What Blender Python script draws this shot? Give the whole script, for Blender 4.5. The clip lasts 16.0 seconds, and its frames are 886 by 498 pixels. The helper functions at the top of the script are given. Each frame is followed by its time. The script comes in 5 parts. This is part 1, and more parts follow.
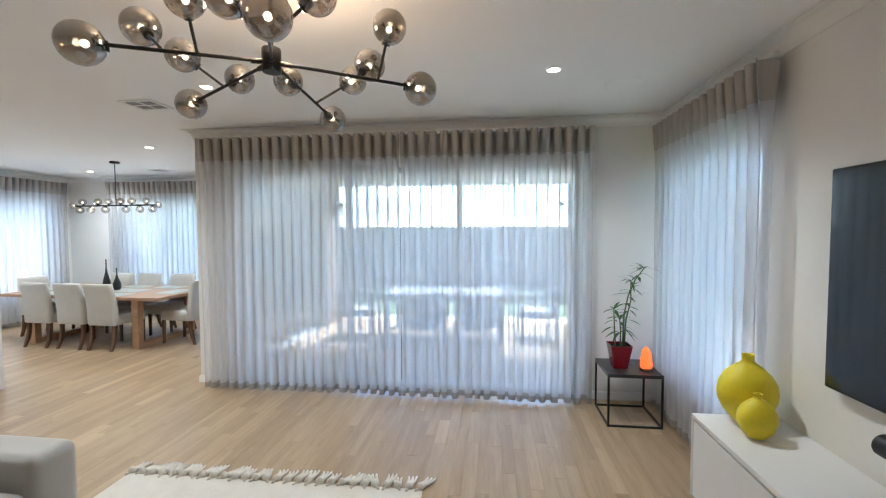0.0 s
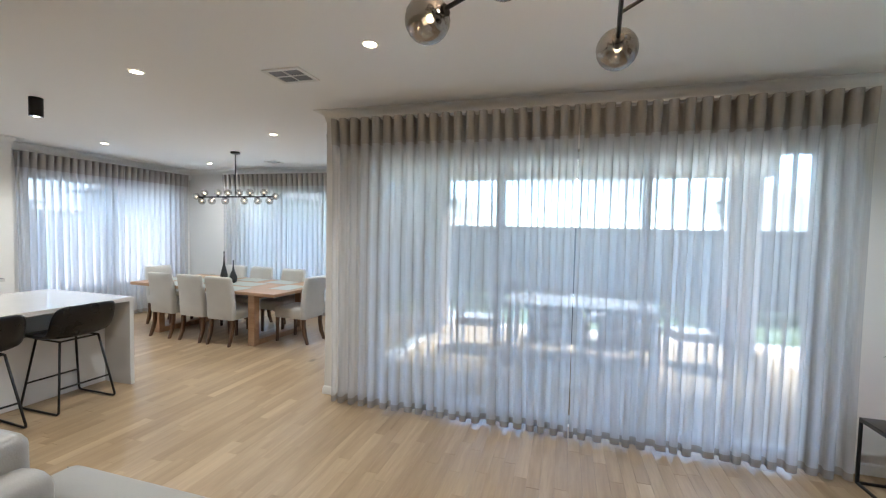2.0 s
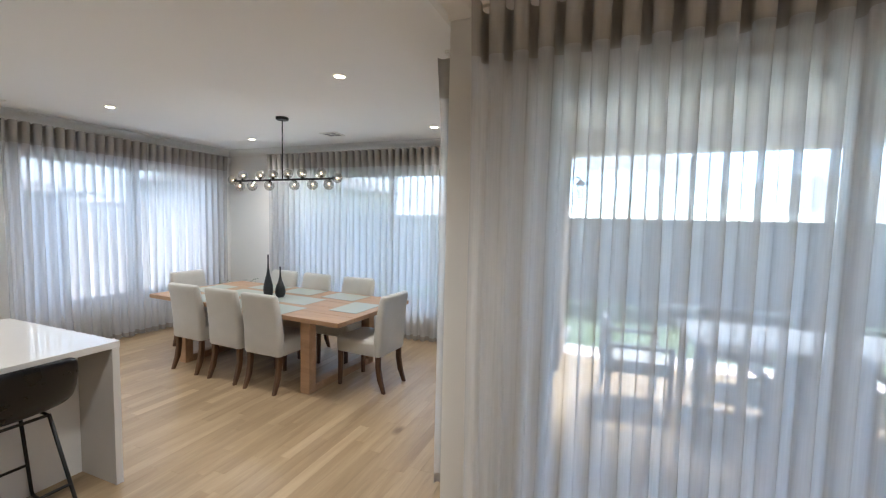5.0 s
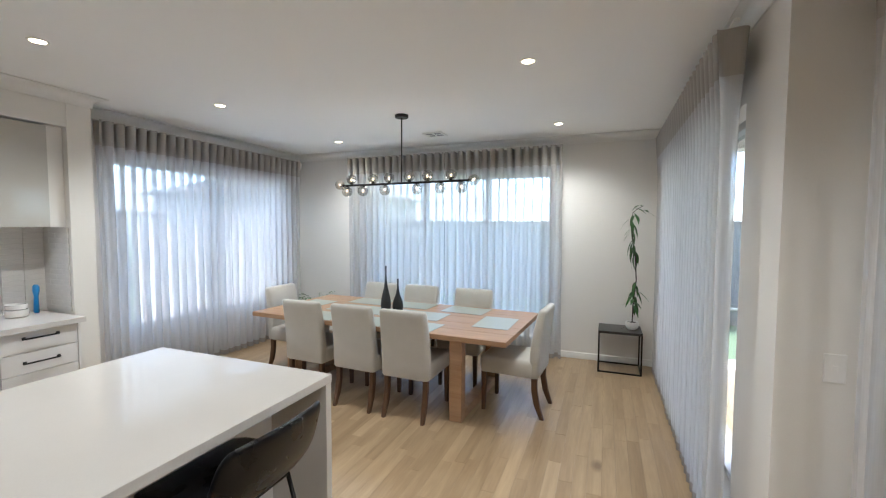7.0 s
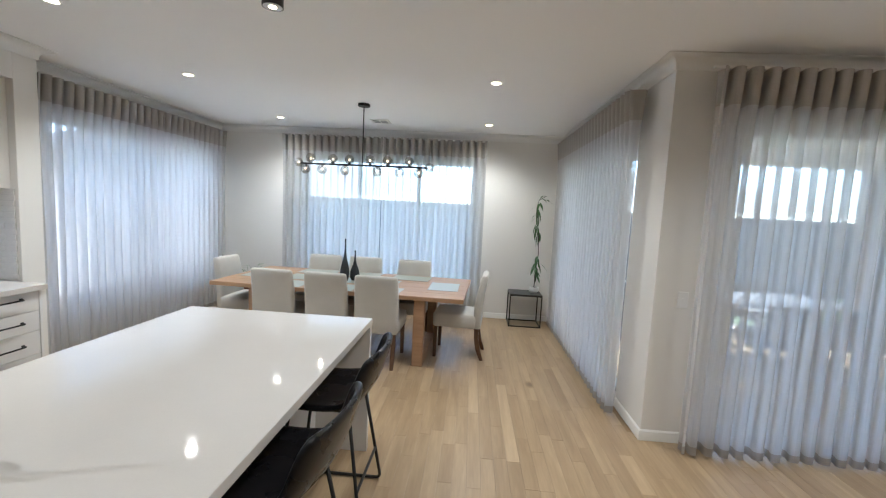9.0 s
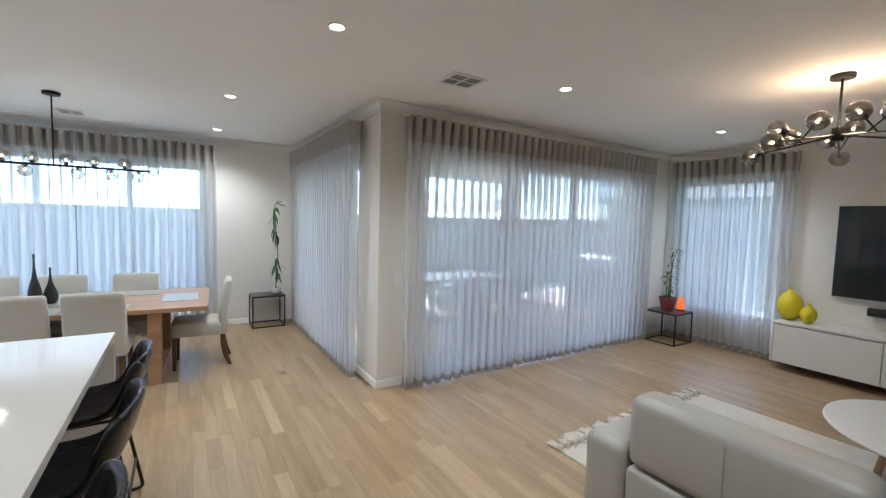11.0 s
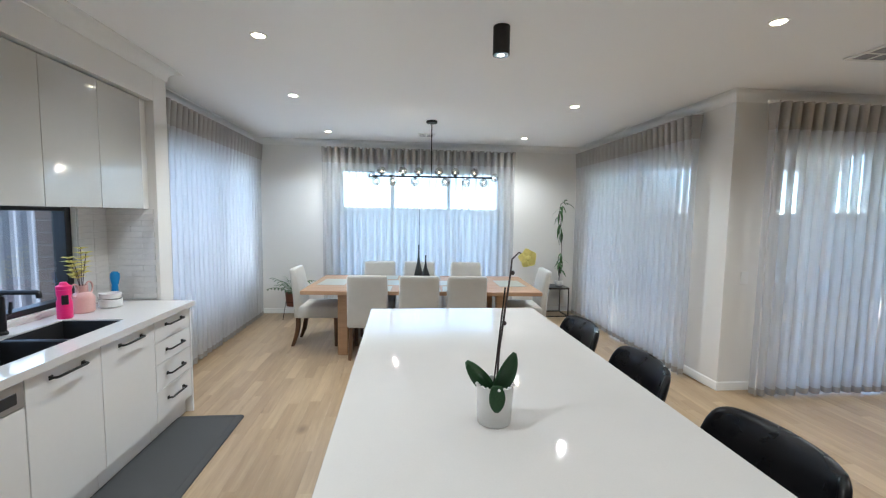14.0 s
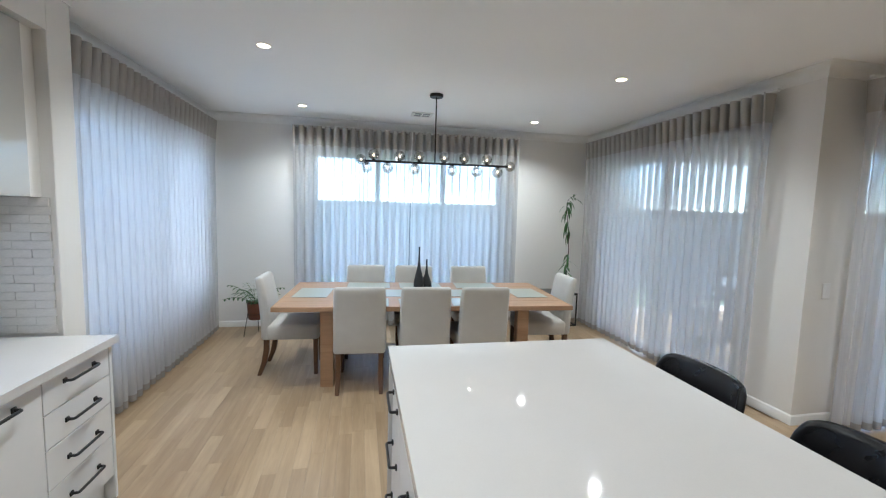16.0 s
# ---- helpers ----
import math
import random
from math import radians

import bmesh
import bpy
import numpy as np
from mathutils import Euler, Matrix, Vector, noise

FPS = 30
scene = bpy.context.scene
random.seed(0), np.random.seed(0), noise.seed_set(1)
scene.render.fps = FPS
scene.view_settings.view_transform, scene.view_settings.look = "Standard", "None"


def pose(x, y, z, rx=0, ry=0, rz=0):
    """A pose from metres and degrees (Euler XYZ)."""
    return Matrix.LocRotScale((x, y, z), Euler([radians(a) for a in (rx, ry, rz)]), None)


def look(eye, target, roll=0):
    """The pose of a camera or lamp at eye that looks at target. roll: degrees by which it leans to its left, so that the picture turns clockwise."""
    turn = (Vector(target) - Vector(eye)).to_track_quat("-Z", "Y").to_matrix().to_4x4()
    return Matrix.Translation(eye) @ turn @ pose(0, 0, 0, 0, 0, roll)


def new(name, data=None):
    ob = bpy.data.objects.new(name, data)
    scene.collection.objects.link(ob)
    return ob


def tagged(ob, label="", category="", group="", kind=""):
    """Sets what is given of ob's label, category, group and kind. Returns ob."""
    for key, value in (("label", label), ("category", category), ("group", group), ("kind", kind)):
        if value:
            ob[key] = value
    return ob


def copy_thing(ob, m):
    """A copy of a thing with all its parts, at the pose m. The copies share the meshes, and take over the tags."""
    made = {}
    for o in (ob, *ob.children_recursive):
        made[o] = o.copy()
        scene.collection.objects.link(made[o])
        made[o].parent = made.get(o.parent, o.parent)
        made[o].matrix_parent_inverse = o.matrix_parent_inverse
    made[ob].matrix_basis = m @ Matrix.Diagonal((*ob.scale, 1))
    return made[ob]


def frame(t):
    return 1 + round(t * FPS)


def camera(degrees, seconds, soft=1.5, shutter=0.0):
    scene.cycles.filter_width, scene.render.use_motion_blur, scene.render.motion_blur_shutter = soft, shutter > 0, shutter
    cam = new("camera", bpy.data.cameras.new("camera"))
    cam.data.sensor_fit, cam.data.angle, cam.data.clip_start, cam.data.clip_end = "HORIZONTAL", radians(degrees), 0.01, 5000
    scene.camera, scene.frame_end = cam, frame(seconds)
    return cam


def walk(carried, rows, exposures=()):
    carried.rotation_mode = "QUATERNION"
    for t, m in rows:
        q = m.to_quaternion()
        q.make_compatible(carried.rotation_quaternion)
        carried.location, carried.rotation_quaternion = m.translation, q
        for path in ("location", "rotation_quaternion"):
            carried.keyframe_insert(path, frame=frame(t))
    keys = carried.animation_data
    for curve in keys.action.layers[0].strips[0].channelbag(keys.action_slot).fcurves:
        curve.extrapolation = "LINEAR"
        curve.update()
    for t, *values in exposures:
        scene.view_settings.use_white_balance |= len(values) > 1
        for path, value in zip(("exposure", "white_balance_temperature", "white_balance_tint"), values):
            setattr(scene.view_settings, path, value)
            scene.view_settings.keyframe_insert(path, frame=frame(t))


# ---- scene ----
cam = camera(93.6, 16.0, soft=1.2)
PATH = [
    (0, (0.16, 0.296, 1.637), (-0.077, 2.28, 1.548), -0.2),
    (0.5, (-0.032, 0.489, 1.61), (-0.37, 2.458, 1.519), 0.5),
    (1, (-0.266, 0.659, 1.626), (-0.722, 2.604, 1.53), 0.9),
    (1.5, (-0.496, 0.802, 1.618), (-1.033, 2.727, 1.536), 1.2),
    (2, (-0.793, 0.907, 1.618), (-1.353, 2.825, 1.524), 1.3),
    (2.5, (-1.199, 0.982, 1.627), (-1.66, 2.924, 1.486), 0.4),
    (3, (-1.434, 1.17, 1.63), (-1.795, 3.131, 1.476), 0.8),
    (3.5, (-1.617, 1.476, 1.636), (-2.049, 3.424, 1.496), 1.0),
    (4, (-1.847, 1.821, 1.623), (-2.391, 3.743, 1.524), 0.9),
    (4.5, (-2.004, 2.192, 1.617), (-2.635, 4.086, 1.492), 1.0),
    (5, (-2.213, 2.456, 1.643), (-2.956, 4.308, 1.502), 1.3),
    (5.2, (-2.324, 2.514, 1.625), (-3.124, 4.342, 1.488), 0.8),
    (7.3, (-3.833, 2.212, 1.603), (-4.538, 4.081, 1.495), 0.4),
    (7.5, (-3.926, 2.12, 1.589), (-4.612, 3.995, 1.475), 0.7),
    (8, (-4.02, 1.838, 1.582), (-4.66, 3.724, 1.401), 1.2),
    (8.5, (-4.151, 1.614, 1.609), (-4.586, 3.557, 1.413), 2.5),
    (9, (-4.299, 1.418, 1.608), (-4.429, 3.405, 1.413), 2.9),
    (9.5, (-4.39, 1.252, 1.622), (-4.152, 3.229, 1.434), 2.8),
    (10, (-4.386, 1.079, 1.63), (-3.799, 2.984, 1.469), 2.5),
    (10.2, (-4.409, 1.002, 1.632), (-3.681, 2.858, 1.48), 2.4),
    (12.3, (-4.962, 0.713, 1.597), (-3.796, 2.333, 1.471), 1.2),
    (12.5, (-5.073, 0.707, 1.618), (-4.062, 2.427, 1.478), 1.3),
    (13, (-5.37, 0.754, 1.594), (-4.762, 2.653, 1.446), 1.4),
    (13.5, (-5.722, 0.825, 1.589), (-5.419, 2.795, 1.424), 1.1),
    (14, (-5.904, 0.946, 1.578), (-5.703, 2.929, 1.415), 0.9),
    (14.5, (-6.103, 1.121, 1.583), (-5.785, 3.092, 1.461), 1.7),
    (15, (-6.315, 1.319, 1.585), (-5.886, 3.268, 1.451), 1.9),
    (15.5, (-6.344, 1.585, 1.576), (-5.933, 3.534, 1.402), 1.8),
    (16, (-6.264, 1.919, 1.582), (-5.873, 3.871, 1.395), 1.6),
]
walk(cam, [(t, look(eye, target, roll)) for t, eye, target, roll in PATH], exposures=[(0, 4.31, 5300, 5), (0.5, 4.19, 5370, 6), (1.5, 4.09, 5430, 6), (5.2, 3.91, 5650, 8), (8, 3.96, 5500, 6), (10.2, 3.94, 5450, 7), (12.3, 4.06, 5200, 5), (14, 4.06, 5250, 5), (16, 3.91, 5250, 5)])

# ---- light and sky ----
SUN_EL, SUN_AZ = 48.0, 12.0
world = bpy.data.worlds.new("sky")
scene.world = world
world.use_nodes = True
wn, wl = world.node_tree.nodes, world.node_tree.links
sky = wn.new("ShaderNodeTexSky")
sky.sky_type, sky.sun_disc = "NISHITA", False
sky.air_density, sky.dust_density = 0.7, 0.1
sky.sun_elevation, sky.sun_rotation = radians(SUN_EL), radians(SUN_AZ)
cloud_co = wn.new("ShaderNodeTexCoord")
cloud_map = wn.new("ShaderNodeMapping")
cloud_map.inputs["Scale"].default_value = (1.0, 1.0, 3.2)
cloud_noise = wn.new("ShaderNodeTexNoise")
cloud_noise.inputs["Scale"].default_value, cloud_noise.inputs["Detail"].default_value = 3.2, 7.0
cloud_ramp = wn.new("ShaderNodeValToRGB")
cloud_ramp.color_ramp.elements[0].position, cloud_ramp.color_ramp.elements[1].position = 0.30, 0.60
cloud_mix = wn.new("ShaderNodeMix")
cloud_mix.data_type = "RGBA"
cloud_mix.inputs[7].default_value = (1.65, 1.72, 1.82, 1)
wl.new(cloud_co.outputs["Generated"], cloud_map.inputs["Vector"])
wl.new(cloud_map.outputs["Vector"], cloud_noise.inputs["Vector"])
wl.new(cloud_noise.outputs["Fac"], cloud_ramp.inputs["Fac"])
wl.new(cloud_ramp.outputs["Color"], cloud_mix.inputs[0])
wl.new(sky.outputs["Color"], cloud_mix.inputs[6])
wl.new(cloud_mix.outputs[2], wn["Background"].inputs["Color"])
wn["Background"].inputs["Strength"].default_value = 0.115
sun_data = bpy.data.lights.new("sun", "SUN")
sun_data.energy, sun_data.angle, sun_data.color = 1.9, radians(12.0), (1.0, 0.97, 0.93)
sun = new("sun", sun_data)
sun.rotation_euler = (radians(90 - SUN_EL), 0, radians(180 - SUN_AZ))

# The last two downlights and second spot are unseen, added to brighten bench and ceiling.
DOWNLIGHTS = [(-4.155, 5.132), (-4.144, 6.915), (-6.941, 5.16), (-6.91, 6.915), (-6.815, 3.8), (-3.785, 3.2), (0.559, 3.17), (-1.934, 3.182), (-6.815, 1.9), (-3.785, 0.9)]
SPOTS = [(-5.318, 3.47), (-5.318, 1.55)]


def lamp(name, kind, place, watts, color, size):
    d = bpy.data.lights.new(name, kind)
    d.energy, d.color = watts, color
    if kind == "SPOT":
        d.spot_size, d.spot_blend, d.shadow_soft_size = radians(140), 1.0, size
    else:
        d.shadow_soft_size = size
    o = new(name, d)
    o.location = place
    return o


for dx, dy in DOWNLIGHTS:
    lamp("downlight_beam", "SPOT", (dx, dy, 2.665), 6.0, (1.0, 0.91, 0.78), 0.04)
for dx, dy in SPOTS:
    lamp("ceiling_spot_beam", "SPOT", (dx, dy, 2.525), 1.05, (1.0, 0.89, 0.74), 0.04)

# ---- materials ----


def mat(name, color, rough=0.6, metal=0.0, scale=0.0, vary=0.0, bump=0.0, coat=0.0, fine=0.0, spec=0.5, sheen=0.0, stretch=(1, 1, 1)):
    """A surface with colour variation at two scales and fine relief."""
    m = bpy.data.materials.new(name)
    m.use_nodes = True
    n, l = m.node_tree.nodes, m.node_tree.links
    b = n["Principled BSDF"]
    b.inputs["Roughness"].default_value, b.inputs["Metallic"].default_value = rough, metal
    b.inputs["Coat Weight"].default_value, b.inputs["Specular IOR Level"].default_value = coat, spec
    b.inputs["Sheen Weight"].default_value = sheen
    b.inputs["Base Color"].default_value = (*color, 1)
    if scale:
        co, mp = n.new("ShaderNodeTexCoord"), n.new("ShaderNodeMapping")
        mp.inputs["Scale"].default_value = stretch
        l.new(co.outputs["Object"], mp.inputs["Vector"])
        big, small = n.new("ShaderNodeTexNoise"), n.new("ShaderNodeTexNoise")
        big.inputs["Scale"].default_value, big.inputs["Detail"].default_value = scale, 4
        small.inputs["Scale"].default_value, small.inputs["Detail"].default_value = (fine or scale * 14), 3
        for t in (big, small):
            l.new(mp.outputs["Vector"], t.inputs["Vector"])
        add = n.new("ShaderNodeMath")
        add.operation = "ADD"
        l.new(big.outputs["Fac"], add.inputs[0])
        l.new(small.outputs["Fac"], add.inputs[1])
        rng = n.new("ShaderNodeMapRange")
        rng.inputs["From Min"].default_value, rng.inputs["From Max"].default_value = 0.6, 1.4
        rng.inputs["To Min"].default_value, rng.inputs["To Max"].default_value = 1 - vary, 1 + vary
        l.new(add.outputs[0], rng.inputs["Value"])
        mul = n.new("ShaderNodeVectorMath")
        mul.operation = "SCALE"
        mul.inputs[0].default_value = color
        l.new(rng.outputs["Result"], mul.inputs["Scale"])
        l.new(mul.outputs["Vector"], b.inputs["Base Color"])
        rr = n.new("ShaderNodeMapRange")
        rr.inputs["To Min"].default_value, rr.inputs["To Max"].default_value = max(0, rough - 0.08), min(1, rough + 0.08)
        l.new(big.outputs["Fac"], rr.inputs["Value"])
        l.new(rr.outputs["Result"], b.inputs["Roughness"])
        if bump:
            bp = n.new("ShaderNodeBump")
            bp.inputs["Strength"].default_value, bp.inputs["Distance"].default_value = bump, 0.004
            l.new(small.outputs["Fac"], bp.inputs["Height"])
            l.new(bp.outputs["Normal"], b.inputs["Normal"])
    return m


def glow(name, color, strength):
    m = bpy.data.materials.new(name)
    m.use_nodes = True
    b = m.node_tree.nodes["Principled BSDF"]
    b.inputs["Base Color"].default_value = (*color, 1)
    b.inputs["Emission Color"].default_value = (*color, 1)
    b.inputs["Emission Strength"].default_value = strength
    return m


def clear(name, tint, base=0.04, edge=0.6, rough=0.0):
    """Thin clear glass: straight through, with a gloss that grows towards the rim."""
    m = bpy.data.materials.new(name)
    m.use_nodes = True
    n, l = m.node_tree.nodes, m.node_tree.links
    n.remove(n["Principled BSDF"])
    tr, gl, lw, mx = n.new("ShaderNodeBsdfTransparent"), n.new("ShaderNodeBsdfGlossy"), n.new("ShaderNodeLayerWeight"), n.new("ShaderNodeMixShader")
    pw, fr = n.new("ShaderNodeMath"), n.new("ShaderNodeMapRange")
    tr.inputs["Color"].default_value = (*tint, 1)
    gl.inputs["Roughness"].default_value = rough
    lw.inputs["Blend"].default_value = 0.5
    pw.operation = "POWER"
    pw.inputs[1].default_value = 3.5
    fr.inputs["To Min"].default_value, fr.inputs["To Max"].default_value = base, edge
    l.new(lw.outputs["Facing"], pw.inputs[0])
    l.new(pw.outputs[0], fr.inputs["Value"])
    l.new(fr.outputs["Result"], mx.inputs[0])
    l.new(tr.outputs[0], mx.inputs[1])
    l.new(gl.outputs[0], mx.inputs[2])
    l.new(mx.outputs[0], n["Material Output"].inputs["Surface"])
    return m


def sheer_mat(name, open_part, through_color, face_color, reflect=0.2):
    """Sheer voile: part of the light passes between the threads, the rest is scattered by them."""
    m = bpy.data.materials.new(name)
    m.use_nodes = True
    n, l = m.node_tree.nodes, m.node_tree.links
    n.remove(n["Principled BSDF"])
    tr, tl, df = n.new("ShaderNodeBsdfTransparent"), n.new("ShaderNodeBsdfTranslucent"), n.new("ShaderNodeBsdfDiffuse")
    tl.inputs["Color"].default_value = (*through_color, 1)
    df.inputs["Color"].default_value = (*face_color, 1)
    cloth, mx = n.new("ShaderNodeMixShader"), n.new("ShaderNodeMixShader")
    cloth.inputs[0].default_value = reflect
    l.new(tl.outputs[0], cloth.inputs[1])
    l.new(df.outputs[0], cloth.inputs[2])
    co, nz = n.new("ShaderNodeTexCoord"), n.new("ShaderNodeTexNoise")
    mp = n.new("ShaderNodeMapping")
    mp.inputs["Scale"].default_value = (60, 60, 1.2)
    nz.inputs["Scale"].default_value = 3.0
    rg = n.new("ShaderNodeMapRange")
    rg.inputs["To Min"].default_value, rg.inputs["To Max"].default_value = 1 - open_part - 0.07, 1 - open_part + 0.07
    l.new(co.outputs["Object"], mp.inputs["Vector"])
    l.new(mp.outputs["Vector"], nz.inputs["Vector"])
    l.new(nz.outputs["Fac"], rg.inputs["Value"])
    l.new(rg.outputs["Result"], mx.inputs[0])
    l.new(tr.outputs[0], mx.inputs[1])
    l.new(cloth.outputs[0], mx.inputs[2])
    l.new(mx.outputs[0], n["Material Output"].inputs["Surface"])
    return m


def wood(name, dark, light, rough, grain_axis, source):
    """Oak: long grain, knots, and a tone of its own for each board. source: '' one board, 'object' or 'island' for many."""
    m = bpy.data.materials.new(name)
    m.use_nodes = True
    n, l = m.node_tree.nodes, m.node_tree.links
    b = n["Principled BSDF"]
    co, mp = n.new("ShaderNodeTexCoord"), n.new("ShaderNodeMapping")
    sc = [16.0, 16.0, 16.0]
    sc[grain_axis] = 1.3
    mp.inputs["Scale"].default_value = sc
    l.new(co.outputs["Object"], mp.inputs["Vector"])
    g1, g2 = n.new("ShaderNodeTexNoise"), n.new("ShaderNodeTexNoise")
    g1.noise_dimensions = g2.noise_dimensions = "4D"
    g1.inputs["Scale"].default_value, g1.inputs["Detail"].default_value, g1.inputs["Distortion"].default_value = 0.9, 5, 0.6
    g2.inputs["Scale"].default_value, g2.inputs["Detail"].default_value = 5.5, 3
    for g in (g1, g2):
        l.new(mp.outputs["Vector"], g.inputs["Vector"])
    rnd = None
    if source == "object":
        rnd = n.new("ShaderNodeObjectInfo").outputs["Random"]
    elif source == "island":
        rnd = n.new("ShaderNodeNewGeometry").outputs["Random Per Island"]
    ramp = n.new("ShaderNodeValToRGB")
    e = ramp.color_ramp.elements
    e[0].position, e[0].color = 0.25, (*dark, 1)
    e[1].position, e[1].color = 0.75, (*light, 1)
    mix = n.new("ShaderNodeMath")
    mix.operation = "MULTIPLY_ADD"
    mix.inputs[1].default_value = 0.62
    l.new(g1.outputs["Fac"], mix.inputs[0])
    if rnd:
        off = n.new("ShaderNodeMath")
        off.operation = "MULTIPLY"
        off.inputs[1].default_value = 57.0
        l.new(rnd, off.inputs[0])
        l.new(off.outputs[0], g1.inputs["W"])
        l.new(off.outputs[0], g2.inputs["W"])
        tone = n.new("ShaderNodeMapRange")
        tone.inputs["To Min"].default_value, tone.inputs["To Max"].default_value = 0.15, 0.31
        l.new(rnd, tone.inputs["Value"])
        l.new(tone.outputs["Result"], mix.inputs[2])
    else:
        mix.inputs[2].default_value = 0.2
    l.new(mix.outputs[0], ramp.inputs["Fac"])
    fine = n.new("ShaderNodeMix")
    fine.data_type, fine.blend_type = "RGBA", "MULTIPLY"
    fine.inputs[0].default_value = 0.3
    l.new(ramp.outputs["Color"], fine.inputs[6])
    l.new(g2.outputs["Fac"], fine.inputs[7])
    out = fine.outputs[2]
    if rnd:
        # small dark knots, stretched a little along the grain, and a pale sapwood streak on some boards
        kmap, knot, krng, kmix = n.new("ShaderNodeMapping"), n.new("ShaderNodeTexVoronoi"), n.new("ShaderNodeMapRange"), n.new("ShaderNodeMix")
        ks = [2.6, 2.6, 2.6]
        ks[grain_axis] = 1.5
        kmap.inputs["Scale"].default_value = ks
        knot.voronoi_dimensions = "4D"
        knot.inputs["Scale"].default_value = 1.0
        krng.inputs["From Min"].default_value, krng.inputs["From Max"].default_value = 0.05, 0.14
        krng.inputs["To Min"].default_value, krng.inputs["To Max"].default_value = 0.75, 0.0
        kmix.data_type = "RGBA"
        kmix.inputs[7].default_value = (dark[0] * 0.45, dark[1] * 0.42, dark[2] * 0.42, 1)
        l.new(co.outputs["Object"], kmap.inputs["Vector"])
        l.new(kmap.outputs["Vector"], knot.inputs["Vector"])
        l.new(off.outputs[0], knot.inputs["W"])
        l.new(knot.outputs["Distance"], krng.inputs["Value"])
        l.new(krng.outputs["Result"], kmix.inputs[0])
        sap, smix = n.new("ShaderNodeMapRange"), n.new("ShaderNodeMix")
        sap.inputs["From Min"].default_value, sap.inputs["From Max"].default_value = 0.90, 0.96
        sap.inputs["To Max"].default_value = 0.2
        smix.data_type = "RGBA"
        smix.inputs[7].default_value = (min(1, light[0] * 1.15), min(1, light[1] * 1.18), min(1, light[2] * 1.25), 1)
        l.new(rnd, sap.inputs["Value"])
        l.new(sap.outputs["Result"], smix.inputs[0])
        l.new(out, smix.inputs[6])
        l.new(smix.outputs[2], kmix.inputs[6])
        out = kmix.outputs[2]
    l.new(out, b.inputs["Base Color"])
    b.inputs["Roughness"].default_value = rough
    rr = n.new("ShaderNodeMapRange")
    rr.inputs["To Min"].default_value, rr.inputs["To Max"].default_value = rough - 0.07, rough + 0.1
    l.new(g1.outputs["Fac"], rr.inputs["Value"])
    l.new(rr.outputs["Result"], b.inputs["Roughness"])
    bp = n.new("ShaderNodeBump")
    bp.inputs["Strength"].default_value, bp.inputs["Distance"].default_value = 0.12, 0.002
    l.new(g2.outputs["Fac"], bp.inputs["Height"])
    l.new(bp.outputs["Normal"], b.inputs["Normal"])
    return m


WALL = mat("wall_paint", (0.77, 0.75, 0.715), 0.75, scale=1.2, vary=0.02, bump=0.06, fine=160)
CEIL = mat("ceiling_paint", (0.91, 0.905, 0.895), 0.85, scale=1.0, vary=0.015, bump=0.04, fine=140)
TRIM = mat("trim_paint", (0.80, 0.79, 0.76), 0.45, scale=2.0, vary=0.02)
BRICK = mat("brick", (0.36, 0.29, 0.24), 0.9, scale=6, vary=0.25, bump=0.4, fine=90)
DARKBRICK = mat("dark_brown_brick", (0.13, 0.095, 0.08), 0.9, scale=6, vary=0.3, bump=0.4, fine=90)
DARKMORTAR = mat("dark_mortar", (0.20, 0.18, 0.165), 0.95, scale=8, vary=0.1, bump=0.3)
MORTAR = mat("mortar", (0.45, 0.43, 0.40), 0.95, scale=8, vary=0.1, bump=0.3)
FRAME = mat("window_frame_metal", (0.42, 0.43, 0.44), 0.4, 0.2, scale=5, vary=0.04)
BLACKFRAME = mat("black_window_frame", (0.015, 0.016, 0.018), 0.4, 0.2, scale=5, vary=0.1)
GLASS = clear("window_glass", (0.97, 0.985, 0.98))
SHEER = sheer_mat("sheer_voile", 0.30, (0.81, 0.812, 0.82), (0.50, 0.47, 0.44), 0.16)
# Heading is opaque and dark: shade of the unlit wall behind, put into colour.
HEADING = sheer_mat("shade_toned_heading", 0.02, (0.25, 0.235, 0.218), (0.485, 0.46, 0.43), 0.85)
HEM = sheer_mat("doubled_voile_hem", 0.02, (0.33, 0.31, 0.29), (0.42, 0.385, 0.35), 0.65)
OAK_OBJ = wood("oak_floor_boards", (0.25, 0.163, 0.085), (0.53, 0.393, 0.238), 0.34, 1, "object")
OAK_ISL = wood("oak_floor_boards_far", (0.25, 0.163, 0.085), (0.53, 0.393, 0.238), 0.34, 1, "island")
SLAB = mat("screed", (0.27, 0.19, 0.11), 0.9, scale=4, vary=0.1)
TABLE_OAK = wood("oak_table", (0.30, 0.165, 0.085), (0.56, 0.36, 0.21), 0.45, 0, "")
LEG_WOOD = wood("walnut_stained_leg", (0.055, 0.024, 0.010), (0.15, 0.075, 0.034), 0.45, 2, "")
LINEN = mat("linen_upholstery", (0.54, 0.525, 0.485), 0.92, scale=9, vary=0.07, bump=0.55, fine=420, sheen=0.3)
STONE = mat("white_engineered_stone", (0.63, 0.607, 0.58), 0.04, scale=5, vary=0.025, fine=220, spec=0.5)
CABWHITE = mat("white_cabinet_paint", (0.75, 0.74, 0.725), 0.38, scale=2, vary=0.012)
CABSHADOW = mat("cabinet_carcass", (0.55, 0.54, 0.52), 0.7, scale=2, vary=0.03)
GLOSSCAB = mat("glossy_cabinet", (0.50, 0.485, 0.45), 0.09, scale=2, vary=0.012, coat=0.4)
